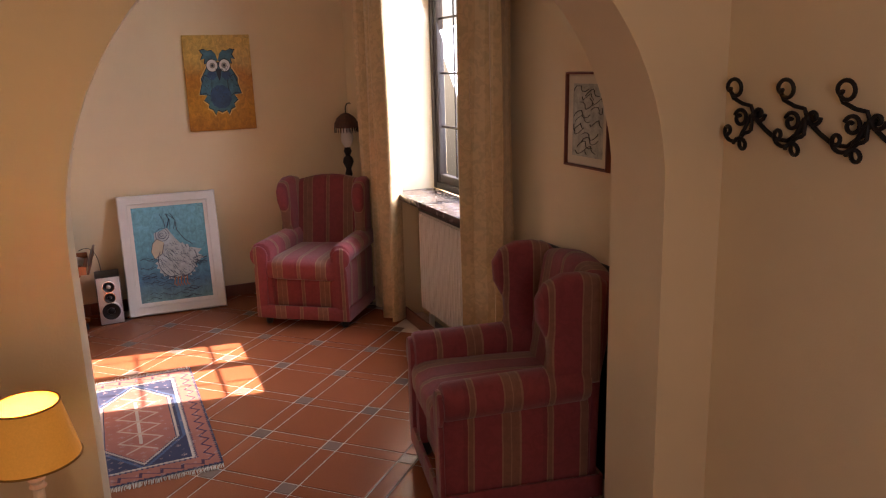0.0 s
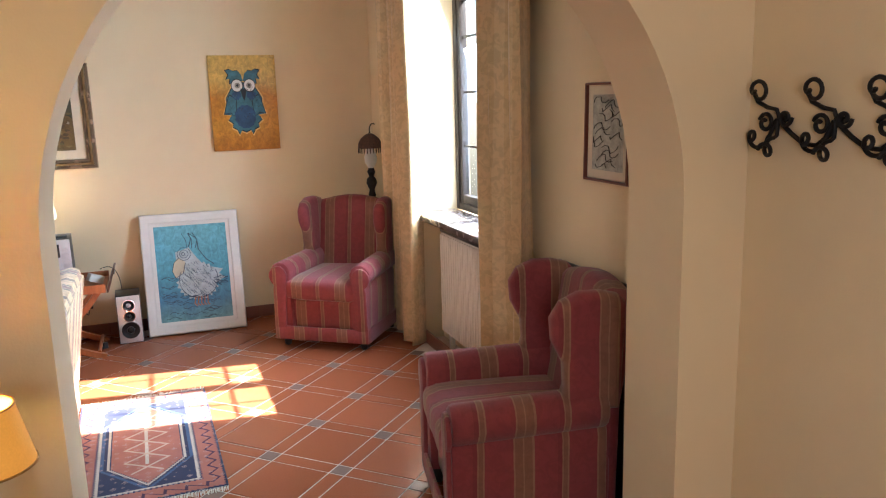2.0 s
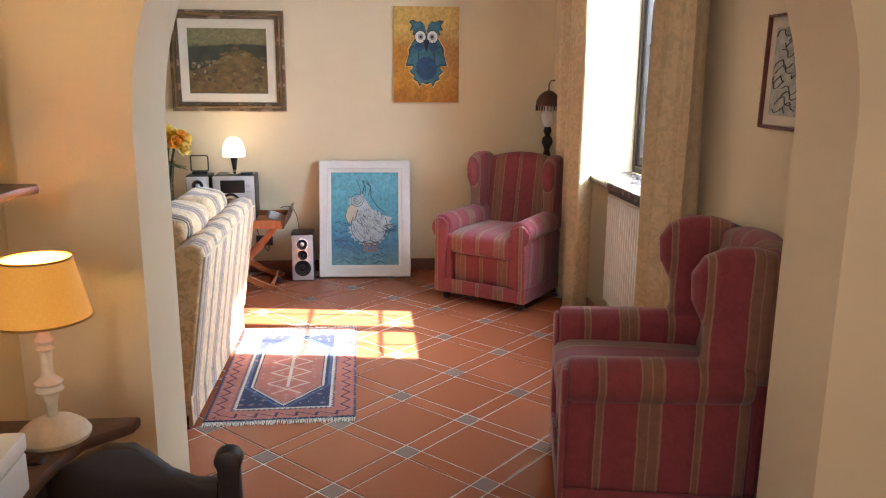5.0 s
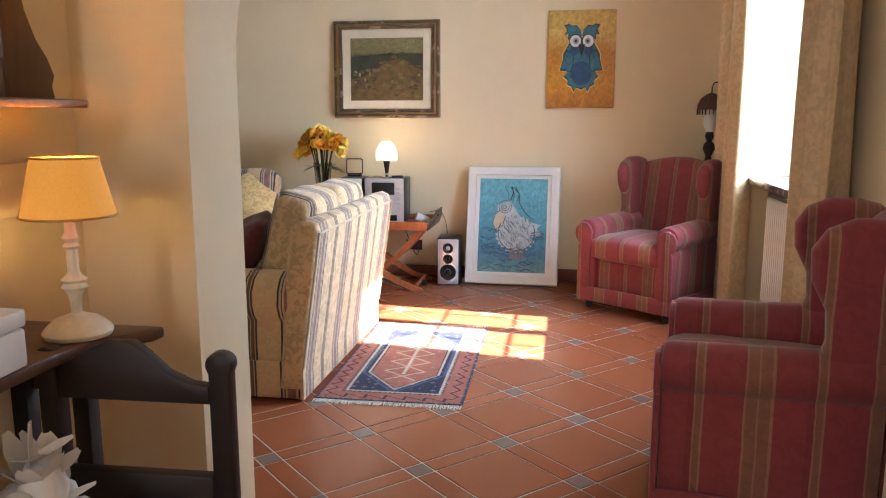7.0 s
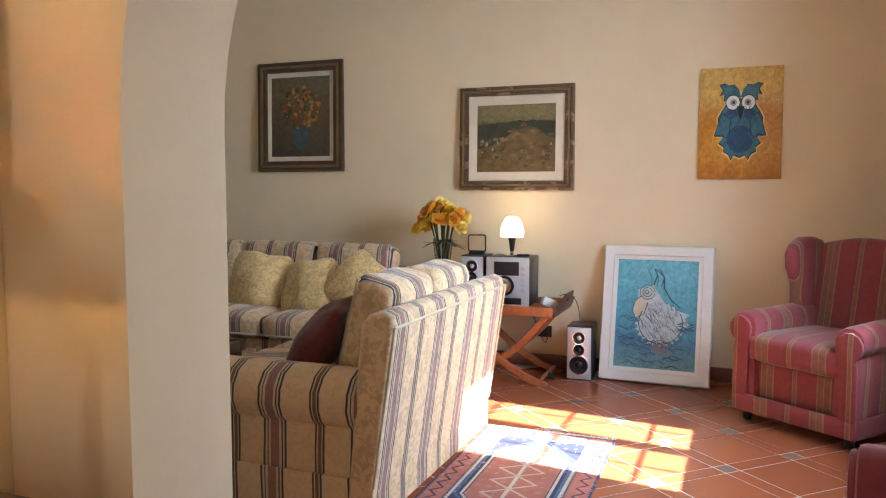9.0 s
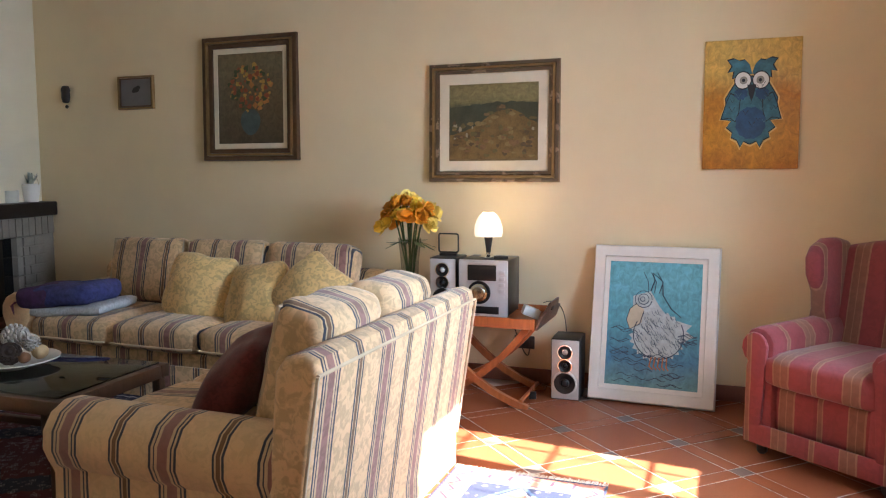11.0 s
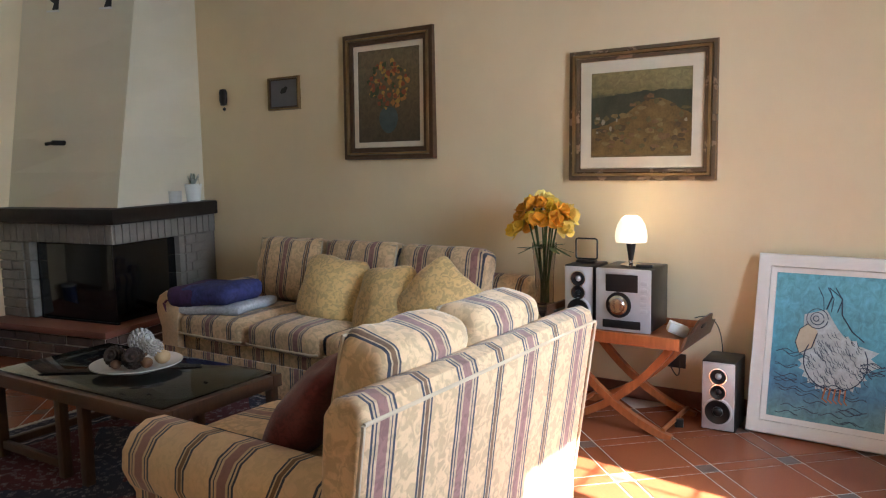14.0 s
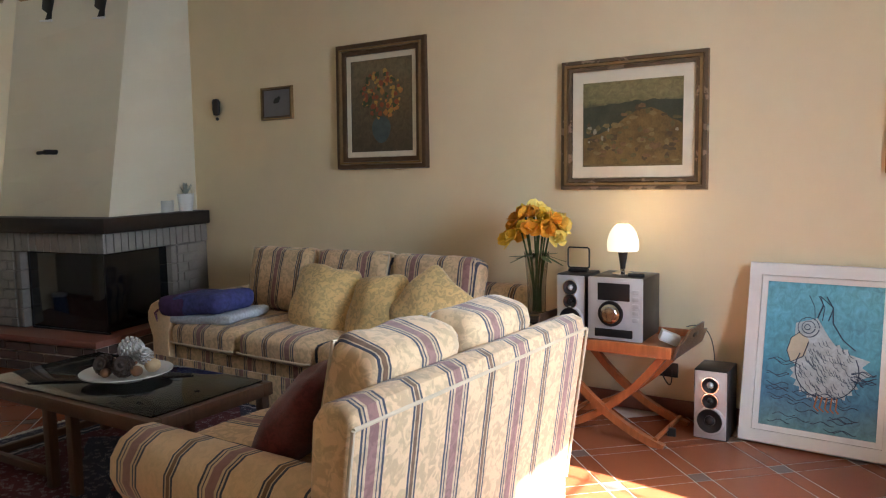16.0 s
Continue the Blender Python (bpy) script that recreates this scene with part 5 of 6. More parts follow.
for k in range(9):
    a = k * 0.7 + random.uniform(-0.2, 0.2)
    bm = bmesh.new()
    mm = pose(0.05 * math.cos(a), 0.05 * math.sin(a), 0.32, 0, 0, math.degrees(a)) @ pose(0, 0, 0, 0, random.uniform(10, 50), 0)
    petal(bm, mm, random.uniform(0.09, 0.13), 0.016)
    part("leaf", bm, LEAF, vs)

so = thing("wall_socket", "black wall socket with a plugged-in cable", "socket", pose(-1.06, WALL_Y - 0.001, 0.20))
part("plate", boxed(-0.06, 0.06, -0.010, 0, 0.0, 0.075, 0.003), M["black"], so)
part("cable", tube(bend((0.03, -0.01, 0.04), (0.05, -0.05, -0.15), (-0.05, -0.08, 0.16), 12), 0.003, 6), M["black"], so)
pg = thing("charger", "small black plug charger on the floor", "charger", pose(-0.93, 5.47, 0.001, 0, 0, 20))
part("body", boxed(-0.02, 0.02, -0.012, 0.012, 0.0, 0.04, 0.004), M["black"], pg)
for x in (-0.011, 0.0, 0.011):
    part("pin", tube([(x, 0, 0.04), (x, 0, 0.06)], 0.002, 6), M["chrome"], pg)
cb = thing("speaker_cable", "thin black cable running from tray to loudspeaker", "cable")
part("wire", tube(bend((-0.92, 5.66, 0.50), (-0.80, 5.72, 0.55), (-0.80, 5.73, 0.30), 14), 0.0025, 6), M["black"], cb)

# oil-lamp style floor lamp behind the corner armchair
fx, fy = 0.97, 5.56
fl = thing("floor_lamp", "dark turned-wood lamp with a beaded dome shade", "lamp", pose(fx, fy, 0))
part("base", lathe([(0.0, 0.0), (0.12, 0.0), (0.12, 0.02), (0.04, 0.05), (0.0, 0.05)], 24), M["dark_wood"], fl)
part("pole", lathe([(0.015, 0.05), (0.015, 0.85), (0.028, 0.88), (0.018, 0.92), (0.04, 0.97), (0.034, 1.0), (0.016, 1.02), (0.03, 1.05), (0.02, 1.08)], 16), M["dark_wood"], fl)
part("reservoir", lathe([(0.02, 1.08), (0.042, 1.12), (0.046, 1.16), (0.034, 1.20), (0.024, 1.23), (0.0, 1.23)], 20), M["white_paint"], fl, "white porcelain reservoir")
part("shade", lathe([(0.088, 1.225), (0.085, 1.26), (0.066, 1.295), (0.035, 1.32), (0.012, 1.33), (0.012, 1.325), (0.034, 1.315), (0.062, 1.29), (0.080, 1.258), (0.084, 1.225)], 24), plain("dark_lace", (0.09, 0.04, 0.025), 0.7, vary=0.5, scale=60), fl, "dark brown lace dome")
for k in range(24):
    a = 2 * math.pi * k / 24
    part("bead", tube([(0.086 * math.cos(a), 0.086 * math.sin(a), 1.226), (0.086 * math.cos(a), 0.086 * math.sin(a), 1.19)], 0.003, 5), M["dark_wood"], fl)
part("hook", tube([(0, 0, 1.32), (0, 0, 1.37), (0.012, 0, 1.395), (0.034, 0, 1.40), (0.04, 0, 1.392)], 0.0045, 6), M["iron"], fl)

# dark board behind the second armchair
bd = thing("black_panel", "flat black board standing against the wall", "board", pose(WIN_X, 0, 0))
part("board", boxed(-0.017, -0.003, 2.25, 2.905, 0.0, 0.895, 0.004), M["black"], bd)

# ---------------------------------------------------------------- fireplace
FX0, FX1, FY0 = -5.55, -4.46, 4.72
fpl = thing("fireplace", "corner fireplace of grey stone with a plaster hood", "fireplace")
b2 = [(FX0 + 0.001, FY0 - 0.16), (FX1 + 0.02, FY0 - 0.16), (FX1 + 0.02, WALL_Y - 0.001), (FX0 + 0.001, WALL_Y - 0.001)]
part("plinth", prism(b2, 0.20, 0.006, 2), M["grout"], fpl)
random.seed(5)
for row in range(3):
    z = 0.006 + row * 0.066
    for face in (0, 1):
        length, k = (FX1 + 0.02 - FX0, 0) if not face else (WALL_Y - FY0 + 0.16, 0)
        s = 0.0 if row % 2 else -0.11
        while s < length - 0.02:
            a0, a1 = max(0.0, s), min(length, s + 0.215)
            if a1 - a0 > 0.03:
                if face == 0:
                    bm = boxed(FX0 + a0 + 0.003, FX0 + a1, FY0 - 0.172 + random.uniform(-0.003, 0.003), FY0 - 0.158, z, z + 0.056, 0.004)
                else:
                    bm = boxed(FX1 + 0.018, FX1 + 0.032 + random.uniform(-0.003, 0.003), FY0 - 0.16 + a0 + 0.003, FY0 - 0.16 + a1, z, z + 0.056, 0.004)
                part("brick", bm, M["brick"], fpl, smooth=False)
            s += 0.225
bm = prism([(x + (0.03 if x > -5 else 0), y - (0.03 if y < 5 else 0)) for x, y in b2], 0.045, 0.008, 2, Matrix.Translation((0, 0, 0.202)))
part("hearth_slab", bm, M["hearth"], fpl, "reddish tiled hearth slab")
Z0, Z1, Z2 = 0.248, 0.79, 0.925
part("side_pillar", boxed(FX0 + 0.002, FX0 + 0.24, FY0, FY0 + 0.30, Z0, Z1, 0.006), M["concrete"], fpl)
part("side_pillar", boxed(FX1 - 0.30, FX1, WALL_Y - 0.36, WALL_Y - 0.002, Z0, Z1, 0.006), M["concrete"], fpl)
for k in range(4):
    part("stone_block", boxed(FX0 + 0.245, FX0 + 0.30, FY0 - 0.004, FY0 + 0.30, Z0 + 0.135 * k + 0.003, Z0 + 0.135 * (k + 1), 0.006), M["concrete"], fpl)
    part("stone_block", boxed(FX1 - 0.30, FX1 + 0.004, WALL_Y - 0.42, WALL_Y - 0.362, Z0 + 0.135 * k + 0.003, Z0 + 0.135 * (k + 1), 0.006), M["concrete"], fpl)
part("back_lining", boxed(FX0 + 0.31, FX1 - 0.32, WALL_Y - 0.40, WALL_Y - 0.36, Z0, Z1, 0.0), M["black"], fpl)
part("back_lining", boxed(FX0 + 0.302, FX0 + 0.33, FY0 + 0.05, WALL_Y - 0.41, Z0, Z1, 0.0), M["black"], fpl)
m, n, l, p = nodes_of("fire_glass")
p.inputs["Base Color"].default_value, p.inputs["Roughness"].default_value = (0.006, 0.006, 0.007, 1), 0.08
part("glass_door", boxed(FX0 + 0.335, FX1 - 0.06, FY0 + 0.04, FY0 + 0.052, Z0 + 0.012, Z1 - 0.006, 0.002), m, fpl, "black fire glass")
part("glass_door", boxed(FX1 - 0.058, FX1 - 0.046, FY0 + 0.04, WALL_Y - 0.425, Z0 + 0.012, Z1 - 0.006, 0.002), m, fpl, "black fire glass")
part("door_rail", boxed(FX0 + 0.335, FX1 - 0.04, FY0 + 0.03, FY0 + 0.056, Z0, Z0 + 0.012), M["iron"], fpl)
part("lintel", prism([(FX0 + 0.002, FY0 - 0.01), (FX1 + 0.01, FY0 - 0.01), (FX1 + 0.01, WALL_Y - 0.002), (FX0 + 0.002, WALL_Y - 0.002)], Z2 - Z1 - 0.002, 0.008, 2, Matrix.Translation((0, 0, Z1 + 0.001))), M["concrete"], fpl)
part("mantel", prism([(FX0 + 0.002, FY0 - 0.06), (FX1 + 0.06, FY0 - 0.06), (FX1 + 0.06, WALL_Y - 0.002), (FX0 + 0.002, WALL_Y - 0.002)], 0.10, 0.008, 2, Matrix.Translation((0, 0, Z2 + 0.001))), M["dark_wood"], fpl, "black-brown timber mantel shelf")
# brickwork: a soldier course on the lintel and courses on the piers
for k in range(16):
    x = FX0 + 0.01 + k * 0.0685
    part("soldier_brick", boxed(x, x + 0.062, FY0 - 0.018 - random.uniform(0, 0.004), FY0 - 0.004, Z1 + 0.004, Z2 - 0.004, 0.003), M["concrete"], fpl, smooth=False)
for k in range(15):
    y = FY0 + k * 0.0715
    part("soldier_brick", boxed(FX1 + 0.004, FX1 + 0.018 + random.uniform(0, 0.004), y, y + 0.065, Z1 + 0.004, Z2 - 0.004, 0.003), M["concrete"], fpl, smooth=False)
for row in range(8):
    z = Z0 + 0.003 + row * 0.0675
    for a0, a1 in ((0.004, 0.12), (0.125, 0.24)) if row % 2 else ((0.004, 0.175), (0.18, 0.24)):
        part("brick", boxed(FX0 + a0, FX0 + a1, FY0 - 0.010 - random.uniform(0, 0.004), FY0 + 0.004, z, z + 0.060, 0.003), M["concrete"], fpl, smooth=False)
        part("brick", boxed(FX1 - 0.004, FX1 + 0.010 + random.uniform(0, 0.004), WALL_Y - a1 - 0.115, WALL_Y - a0 - 0.115, z, z + 0.060, 0.003), M["concrete"], fpl, smooth=False)


def splay(x, y):
    """The fireplace stands askew: its front runs back from the arch and its flank turns in to the wall."""
    depth = (WALL_Y - y) / (WALL_Y - 4.66)
    k = 0.817 + 0.226 * depth
    nx = FX0 + (x - FX0) * k
    front = 4.556 + 0.162 * (nx - FX0)
    return nx, WALL_Y - depth * (WALL_Y - front)


for ob in fpl.children:
    for v in ob.data.vertices:
        v.co.x, v.co.y = splay(v.co.x, v.co.y)
HZ0 = Z2 + 0.102
lo = [(FX0 + 0.002, 4.70), (-4.48, 4.873), (-4.755, WALL_Y - 0.002), (FX0 + 0.002, WALL_Y - 0.002)]
hi = [(FX0 + 0.002, 4.99), (-4.83, 5.42), (-4.74, WALL_Y - 0.002), (FX0 + 0.002, WALL_Y - 0.002)]


def hood_at(u, z):
    """A point on the front of the hood, u from the wall to the corner."""
    t = (z - HZ0) / (HIGH - 0.002 - HZ0)
    a, b = [lo[k][0] + (hi[k][0] - lo[k][0]) * t for k in (0, 1)], [lo[k][1] + (hi[k][1] - lo[k][1]) * t for k in (0, 1)]
    return a[0] + (a[1] - a[0]) * u, b[0] + (b[1] - b[0]) * u


bm = bmesh.new()
rows = []
for t in [k / 8 for k in range(9)]:
    rows.append([bm.verts.new((a[0] + (b[0] - a[0]) * t, a[1] + (b[1] - a[1]) * t, HZ0 + (HIGH - 0.002 - HZ0) * t)) for a, b in zip(lo, hi)])
for a, b in zip(rows, rows[1:]):
    for k in range(4):
        bm.faces.new((a[k], a[(k + 1) % 4], b[(k + 1) % 4], b[k]))
bm.faces.new(rows[0])
bm.faces.new(rows[-1])
part("hood", bm, M["white_wall"], fpl, "tapering pale plaster hood", smooth=False)
lx, ly = hood_at(0.48, 1.47)
part("damper_lever", tube([(lx, ly + 0.03, 1.47), (lx, ly - 0.08, 1.47)], 0.018, 12), M["iron"], fpl)
part("damper_lever", tube([(lx - 0.09, ly - 0.075, 1.465), (lx + 0.01, ly - 0.075, 1.47)], 0.013, 12), M["iron"], fpl)
for u in (0.28, 0.75):
    vx, vy = hood_at(u, 2.46)
    turn = pose(vx, vy, 2.42, -10, 0, 18)
    part("vent", boxed(-0.045, 0.045, -0.006, 0.02, 0.0, 0.17, 0.003), M["black"], fpl, m=turn)
    part("vent_frame", boxed(-0.052, 0.052, -0.012, 0.02, -0.014, -0.001, 0.002), M["white_paint"], fpl, m=turn)
mg = thing("mug", "pale enamel tin on the mantel shelf", "tin", pose(-4.66, 5.44, Z2 + 0.102))
part("body", lathe([(0.0, 0.0), (0.062, 0.0), (0.064, 0.085), (0.060, 0.085), (0.058, 0.006), (0.0, 0.006)], 24), plain("enamel_grey", (0.50, 0.49, 0.45), 0.35, vary=0.1), mg)
bk = thing("bucket", "small white metal bucket with greenery on the mantel", "bucket", pose(-4.67, 5.63, Z2 + 0.102))
part("pail", lathe([(0.0, 0.0), (0.048, 0.0), (0.066, 0.13), (0.062, 0.13), (0.045, 0.006), (0.0, 0.006)], 24), M["white_paint"], bk)
part("handle", tube([(0.066 * math.cos(radians(a)), 0.01, 0.12 + 0.075 * math.sin(radians(a))) for a in range(0, 181, 15)], 0.003, 6), M["chrome"], bk)
random.seed(14)
for k in range(16):
    bm = bmesh.new()
    petal(bm, pose(0, 0, 0.115, 0, 0, k * 23) @ pose(0, 0, 0, 0, random.uniform(-75, -20), 0), random.uniform(0.06, 0.10), 0.012)
    part("leaf", bm, plain("dried_leaf", (0.36, 0.38, 0.33), 0.8) if k == 0 else bpy.data.materials["dried_leaf"], bk)

# ornaments on the walls
ow = thing("owl_ornament", "small dark carved owl hanging on the wall", "ornament", pose(-4.445, WALL_Y - 0.002, 1.70))
bm = lathe([(0.0, 0.03), (0.026, 0.035), (0.036, 0.07), (0.034, 0.105), (0.038, 0.125), (0.028, 0.15), (0.0, 0.155)], 16, Matrix.Translation((0, -0.026, 0)) @ Matrix.Diagonal((1, 0.65, 1, 1)))
part("figure", bm, M["dark_wood"], ow)
part("pendant", lathe([(0.0, 0.0), (0.012, 0.008), (0.012, 0.02), (0.0, 0.03)], 10, Matrix.Translation((0, -0.02, -0.008))), M["dark_wood"], ow)
tr = thing("tree_ornament", "rusty metal fir tree with hanging beads on the wall", "ornament", pose(LEFT_X + 0.004, 4.49, 1.10, 0, 0, 90))
fir = [(-0.012, 0.38), (0.012, 0.38), (0.012, 0.40), (0.095, 0.39), (0.06, 0.45), (0.08, 0.45), (0.045, 0.51), (0.06, 0.51), (0.0, 0.60), (-0.06, 0.51), (-0.045, 0.51), (-0.08, 0.45), (-0.06, 0.45), (-0.095, 0.39), (-0.012, 0.40)]
RUST = plain("rusty_metal", (0.055, 0.030, 0.020), 0.8, metal=0.3, vary=0.4, scale=30)
part("fir_tree", prism(fir, 0.006, m=Matrix.Translation((0, -0.008, 0)) @ XZ), RUST, tr)
part("string", tube([(0, -0.006, 0.60), (0, -0.006, 0.72)], 0.003, 5), RUST, tr)
part("string", tube([(0, -0.006, 0.0), (0, -0.006, 0.38)], 0.002, 5), RUST, tr)
for z, r in ((0.22, 0.017), (0.15, 0.022), (0.09, 0.014), (0.02, 0.016)):
    part("bead", lathe([(0.0, -r), (r, -r * 0.4), (r, r * 0.4), (0.0, r)], 10, Matrix.Translation((0, -0.02, z))), RUST, tr)

# tall patterned bin by the fireplace
bn = thing("ceramic_bin", "blue and white patterned bin beside the fireplace", "bin", pose(-5.40, 4.36, 0))
part("foot", lathe([(0.0, 0.0), (0.075, 0.0), (0.07, 0.03), (0.0, 0.03)], 24), M["chrome"], bn)
PAT = painted("blue_pattern", (9.0, 1.2), [(0.2, (0.05, 0.09, 0.20)), (0.5, (0.16, 0.22, 0.33)), (0.75, (0.30, 0.35, 0.42)), (1.2 / 1.3, (0.05, 0.09, 0.2))])
part("body", lathe([(0.0, 0.03), (0.088, 0.03), (0.09, 0.385), (0.0, 0.385)], 30), PAT, bn)
part("rim", lathe([(0.088, 0.385), (0.098, 0.39), (0.098, 0.41), (0.07, 0.42), (0.0, 0.42)], 30), M["white_paint"], bn)

# things in the hall beyond the arch
cr = thing("wicker_chair", "white woven wicker chair in the hall", "chair", pose(-7.0, 4.35, 0, 0, 0, 80))
for k in range(9):
    part("upright", tube([(-0.24 + 0.06 * k, 0.22, 0.40), (-0.24 + 0.06 * k, 0.26, 0.95)], 0.009, 6), M["cream_paint"], cr)
for k in range(8):
    part("weaver", tube([(-0.25, 0.24, 0.44 + 0.065 * k), (0.25, 0.24, 0.44 + 0.065 * k)], 0.009, 6), M["cream_paint"], cr)
part("seat", boxed(-0.25, 0.25, -0.25, 0.22, 0.37, 0.41, 0.01), M["dark_wood"], cr)
for x in (-0.22, 0.22):
    for y in (-0.22, 0.2):
        part("leg", tube([(x, y, 0), (x, y, 0.37)], 0.018, 8), M["cream_paint"], cr)
hg = thing("hoop", "black bicycle inner hoop hung on the chair", "hoop", pose(-7.0, 4.44, 0.98, 0, 0, 80))
part("ring", tube([(0.085 * math.cos(t), 0, 0.12 * math.sin(t)) for t in [2 * math.pi * k / 22 for k in range(22)]], 0.018, 8, closed=True), M["black"], hg)
lb = thing("laundry_basket", "white plastic laundry basket on the hall floor", "basket", pose(-6.45, 4.32, 0))
part("tub", lathe([(0.0, 0.0), (0.17, 0.0), (0.22, 0.20), (0.23, 0.20), (0.23, 0.215), (0.205, 0.215), (0.16, 0.012), (0.0, 0.012)], 28, Matrix.Diagonal((1.2, 0.9, 1, 1))), M["white_paint"], lb)
wb = thing("waste_basket", "small slotted plastic basket in the hall", "basket", pose(-6.05, 4.32, 0))
part("bottom", lathe([(0.0, 0.0), (0.09, 0.0), (0.09, 0.012), (0.0, 0.012)], 20), M["cream_paint"], wb)
for z in (0.03, 0.09, 0.15, 0.21):
    part("hoop", lathe([(0.088 + z * 0.12, z), (0.094 + z * 0.12, z), (0.095 + z * 0.12, z + 0.012), (0.089 + z * 0.12, z + 0.012)], 20), M["cream_paint"], wb)
for k in range(14):
    a = 2 * math.pi * k / 14
    part("slat", tube([(0.090 * math.cos(a), 0.090 * math.sin(a), 0.005), (0.116 * math.cos(a), 0.116 * math.sin(a), 0.22)], 0.006, 5), M["cream_paint"], wb)
for k, (x, y, c, lab) in enumerate(((-6.85, 4.05, (0.10, 0.22, 0.26), "crumpled teal cloth on the hall floor"), (-6.5, 4.30, (0.05, 0.03, 0.05), "dark clothes heaped in the laundry basket"), (-6.62, 4.46, (0.42, 0.24, 0.26), "pink folded cloth on the pile"))):
    cl = thing("cloth_heap", lab, "cloth", pose(x, y, (0.0, 0.10, 0.22)[k]))
    bm = bmesh.new()
    bmesh.ops.create_icosphere(bm, subdivisions=4, radius=0.17)
    for v in bm.verts:
        v.co *= 1 + 0.5 * noise.noise(v.co * 7 + Vector((k * 5, 0, 0)))
        v.co.z = max(0.0, v.co.z * (0.5, 0.9, 1.3)[k] + 0.06)
    part("cloth", bm, plain("cloth_%s" % ("teal", "dark", "pink")[k], c, 0.95, vary=0.3, scale=14, bump=0.5), cl)
hs = thing("hall_shelf", "small dark shelf with stacked books in the hall", "shelf", pose(-6.6, 4.78, 0))
for z in (0.50, 0.66, 0.80):
    part("board", boxed(-0.25, 0.25, -0.10, 0.21, z, z + 0.02, 0.003), M["dark_wood"], hs)
for x in (-0.25, 0.23):
    part("side", boxed(x, x + 0.02, -0.10, 0.21, 0.0, 0.84, 0.003), M["dark_wood"], hs)
ws = thing("wall_ornament", "small dark ornament on the hall wall", "ornament", pose(-7.0, 4.995, 1.50))
part("plaque", prism([(-0.05, 0.03), (0, 0), (0.05, 0.03), (0.05, 0.15), (-0.05, 0.15)], 0.02, 0.004, 2, Matrix.Translation((0, -0.022, 0)) @ XZ), M["dark_wood"], ws)

# brass chandelier of which the lowest arms hang into view
cx, cy, cz = -3.05, 3.45, 1.99
cd = thing("chandelier", "brass chandelier with curled arms and glass cups", "chandelier", pose(cx, cy, cz))
part("column", lathe([(0.0, -0.02), (0.018, 0.0), (0.03, 0.05), (0.014, 0.10), (0.03, 0.18), (0.012, 0.24), (0.010, HIGH - cz - 0.03), (0.05, HIGH - cz - 0.01), (0.05, HIGH - cz)], 18), M["brass"], cd)
for k in range(6):
    a = radians(60 * k + 12)
    pts = [(r * math.cos(a), r * math.sin(a), z) for r, z in ((0.02, 0.12), (0.08, 0.05), (0.16, 0.015), (0.24, 0.04), (0.29, 0.11), (0.30, 0.17))]
    arm = part("arm", tube(pts, 0.009, 8), M["brass"], cd)
    part("drip_cup", lathe([(0.0, 0.17), (0.03, 0.175), (0.042, 0.195), (0.03, 0.19), (0.014, 0.195), (0.014, 0.27), (0.0, 0.27)], 14, Matrix.Translation((0.30 * math.cos(a), 0.30 * math.sin(a), 0))), M["brass"], arm)

# ---------------------------------------------------------------- entry: desk, chair, lamp, mirror and hooks
ENTRY_X = -1.0
DX0, DX1, DY0, DY1, DZ = ENTRY_X + 0.002, -0.79, 0.62, 1.56, 0.78
tagged(solid("wall_entry_inner", boxed(-1.20, ENTRY_X, -1.9, ARCH_Y0 - 0.001, -0.1, HIGH - 0.001), M["wall"]), "cream plaster wall behind the desk and mirror", "wall", kind="structure")
dk = thing("desk", "narrow dark wooden writing desk against the wall", "desk")
top = [(DX0, DY0), (DX1 - 0.01, DY0), (DX1, DY0 + 0.03), (DX1, DY1 - 0.20), (DX1 + 0.02, DY1 - 0.09), (DX1 + 0.085, DY1 - 0.03), (DX1 + 0.09, DY1), (DX0, DY1)]
part("desktop", prism(top, 0.024, 0.006, 2, Matrix.Translation((0, 0, DZ - 0.024))), M["brown_wood"], dk)
part("apron", boxed(DX0 + 0.02, DX1 - 0.03, DY1 - 0.06, DY1 - 0.04, DZ - 0.12, DZ - 0.025, 0.003), M["brown_wood"], dk)
part("apron", boxed(DX1 - 0.05, DX1 - 0.03, DY0 + 0.03, 1.02, DZ - 0.12, DZ - 0.025, 0.003), M["brown_wood"], dk)
part("drawer", boxed(DX1 - 0.045, DX1 - 0.012, DY0 + 0.06, 1.0, DZ - 0.11, DZ - 0.035, 0.004), M["dark_wood"], dk)
for y in (DY0 + 0.05, DY1 - 0.08):
    for x in (DX0 + 0.02, DX1 - 0.06):
        part("leg", boxed(x, x + 0.035, y, y + 0.035, 0.0, DZ - 0.025, 0.004), M["dark_wood"], dk)

wbx = thing("white_box", "white painted wooden box with a small metal clasp", "box", pose(-0.905, 1.13, DZ + 0.001, 0, 0, 3))
part("case", boxed(-0.085, 0.125, -0.17, 0.165, 0.0, 0.064, 0.006), M["white_paint"], wbx)
part("lid", boxed(-0.087, 0.127, -0.172, 0.167, 0.0655, 0.095, 0.006), M["white_paint"], wbx)
part("clasp", tube(bend((0.128, 0.02, 0.078), (0.145, 0.02, 0.068), (0.129, 0.028, 0.052), 6), 0.005, 6), M["iron"], wbx)

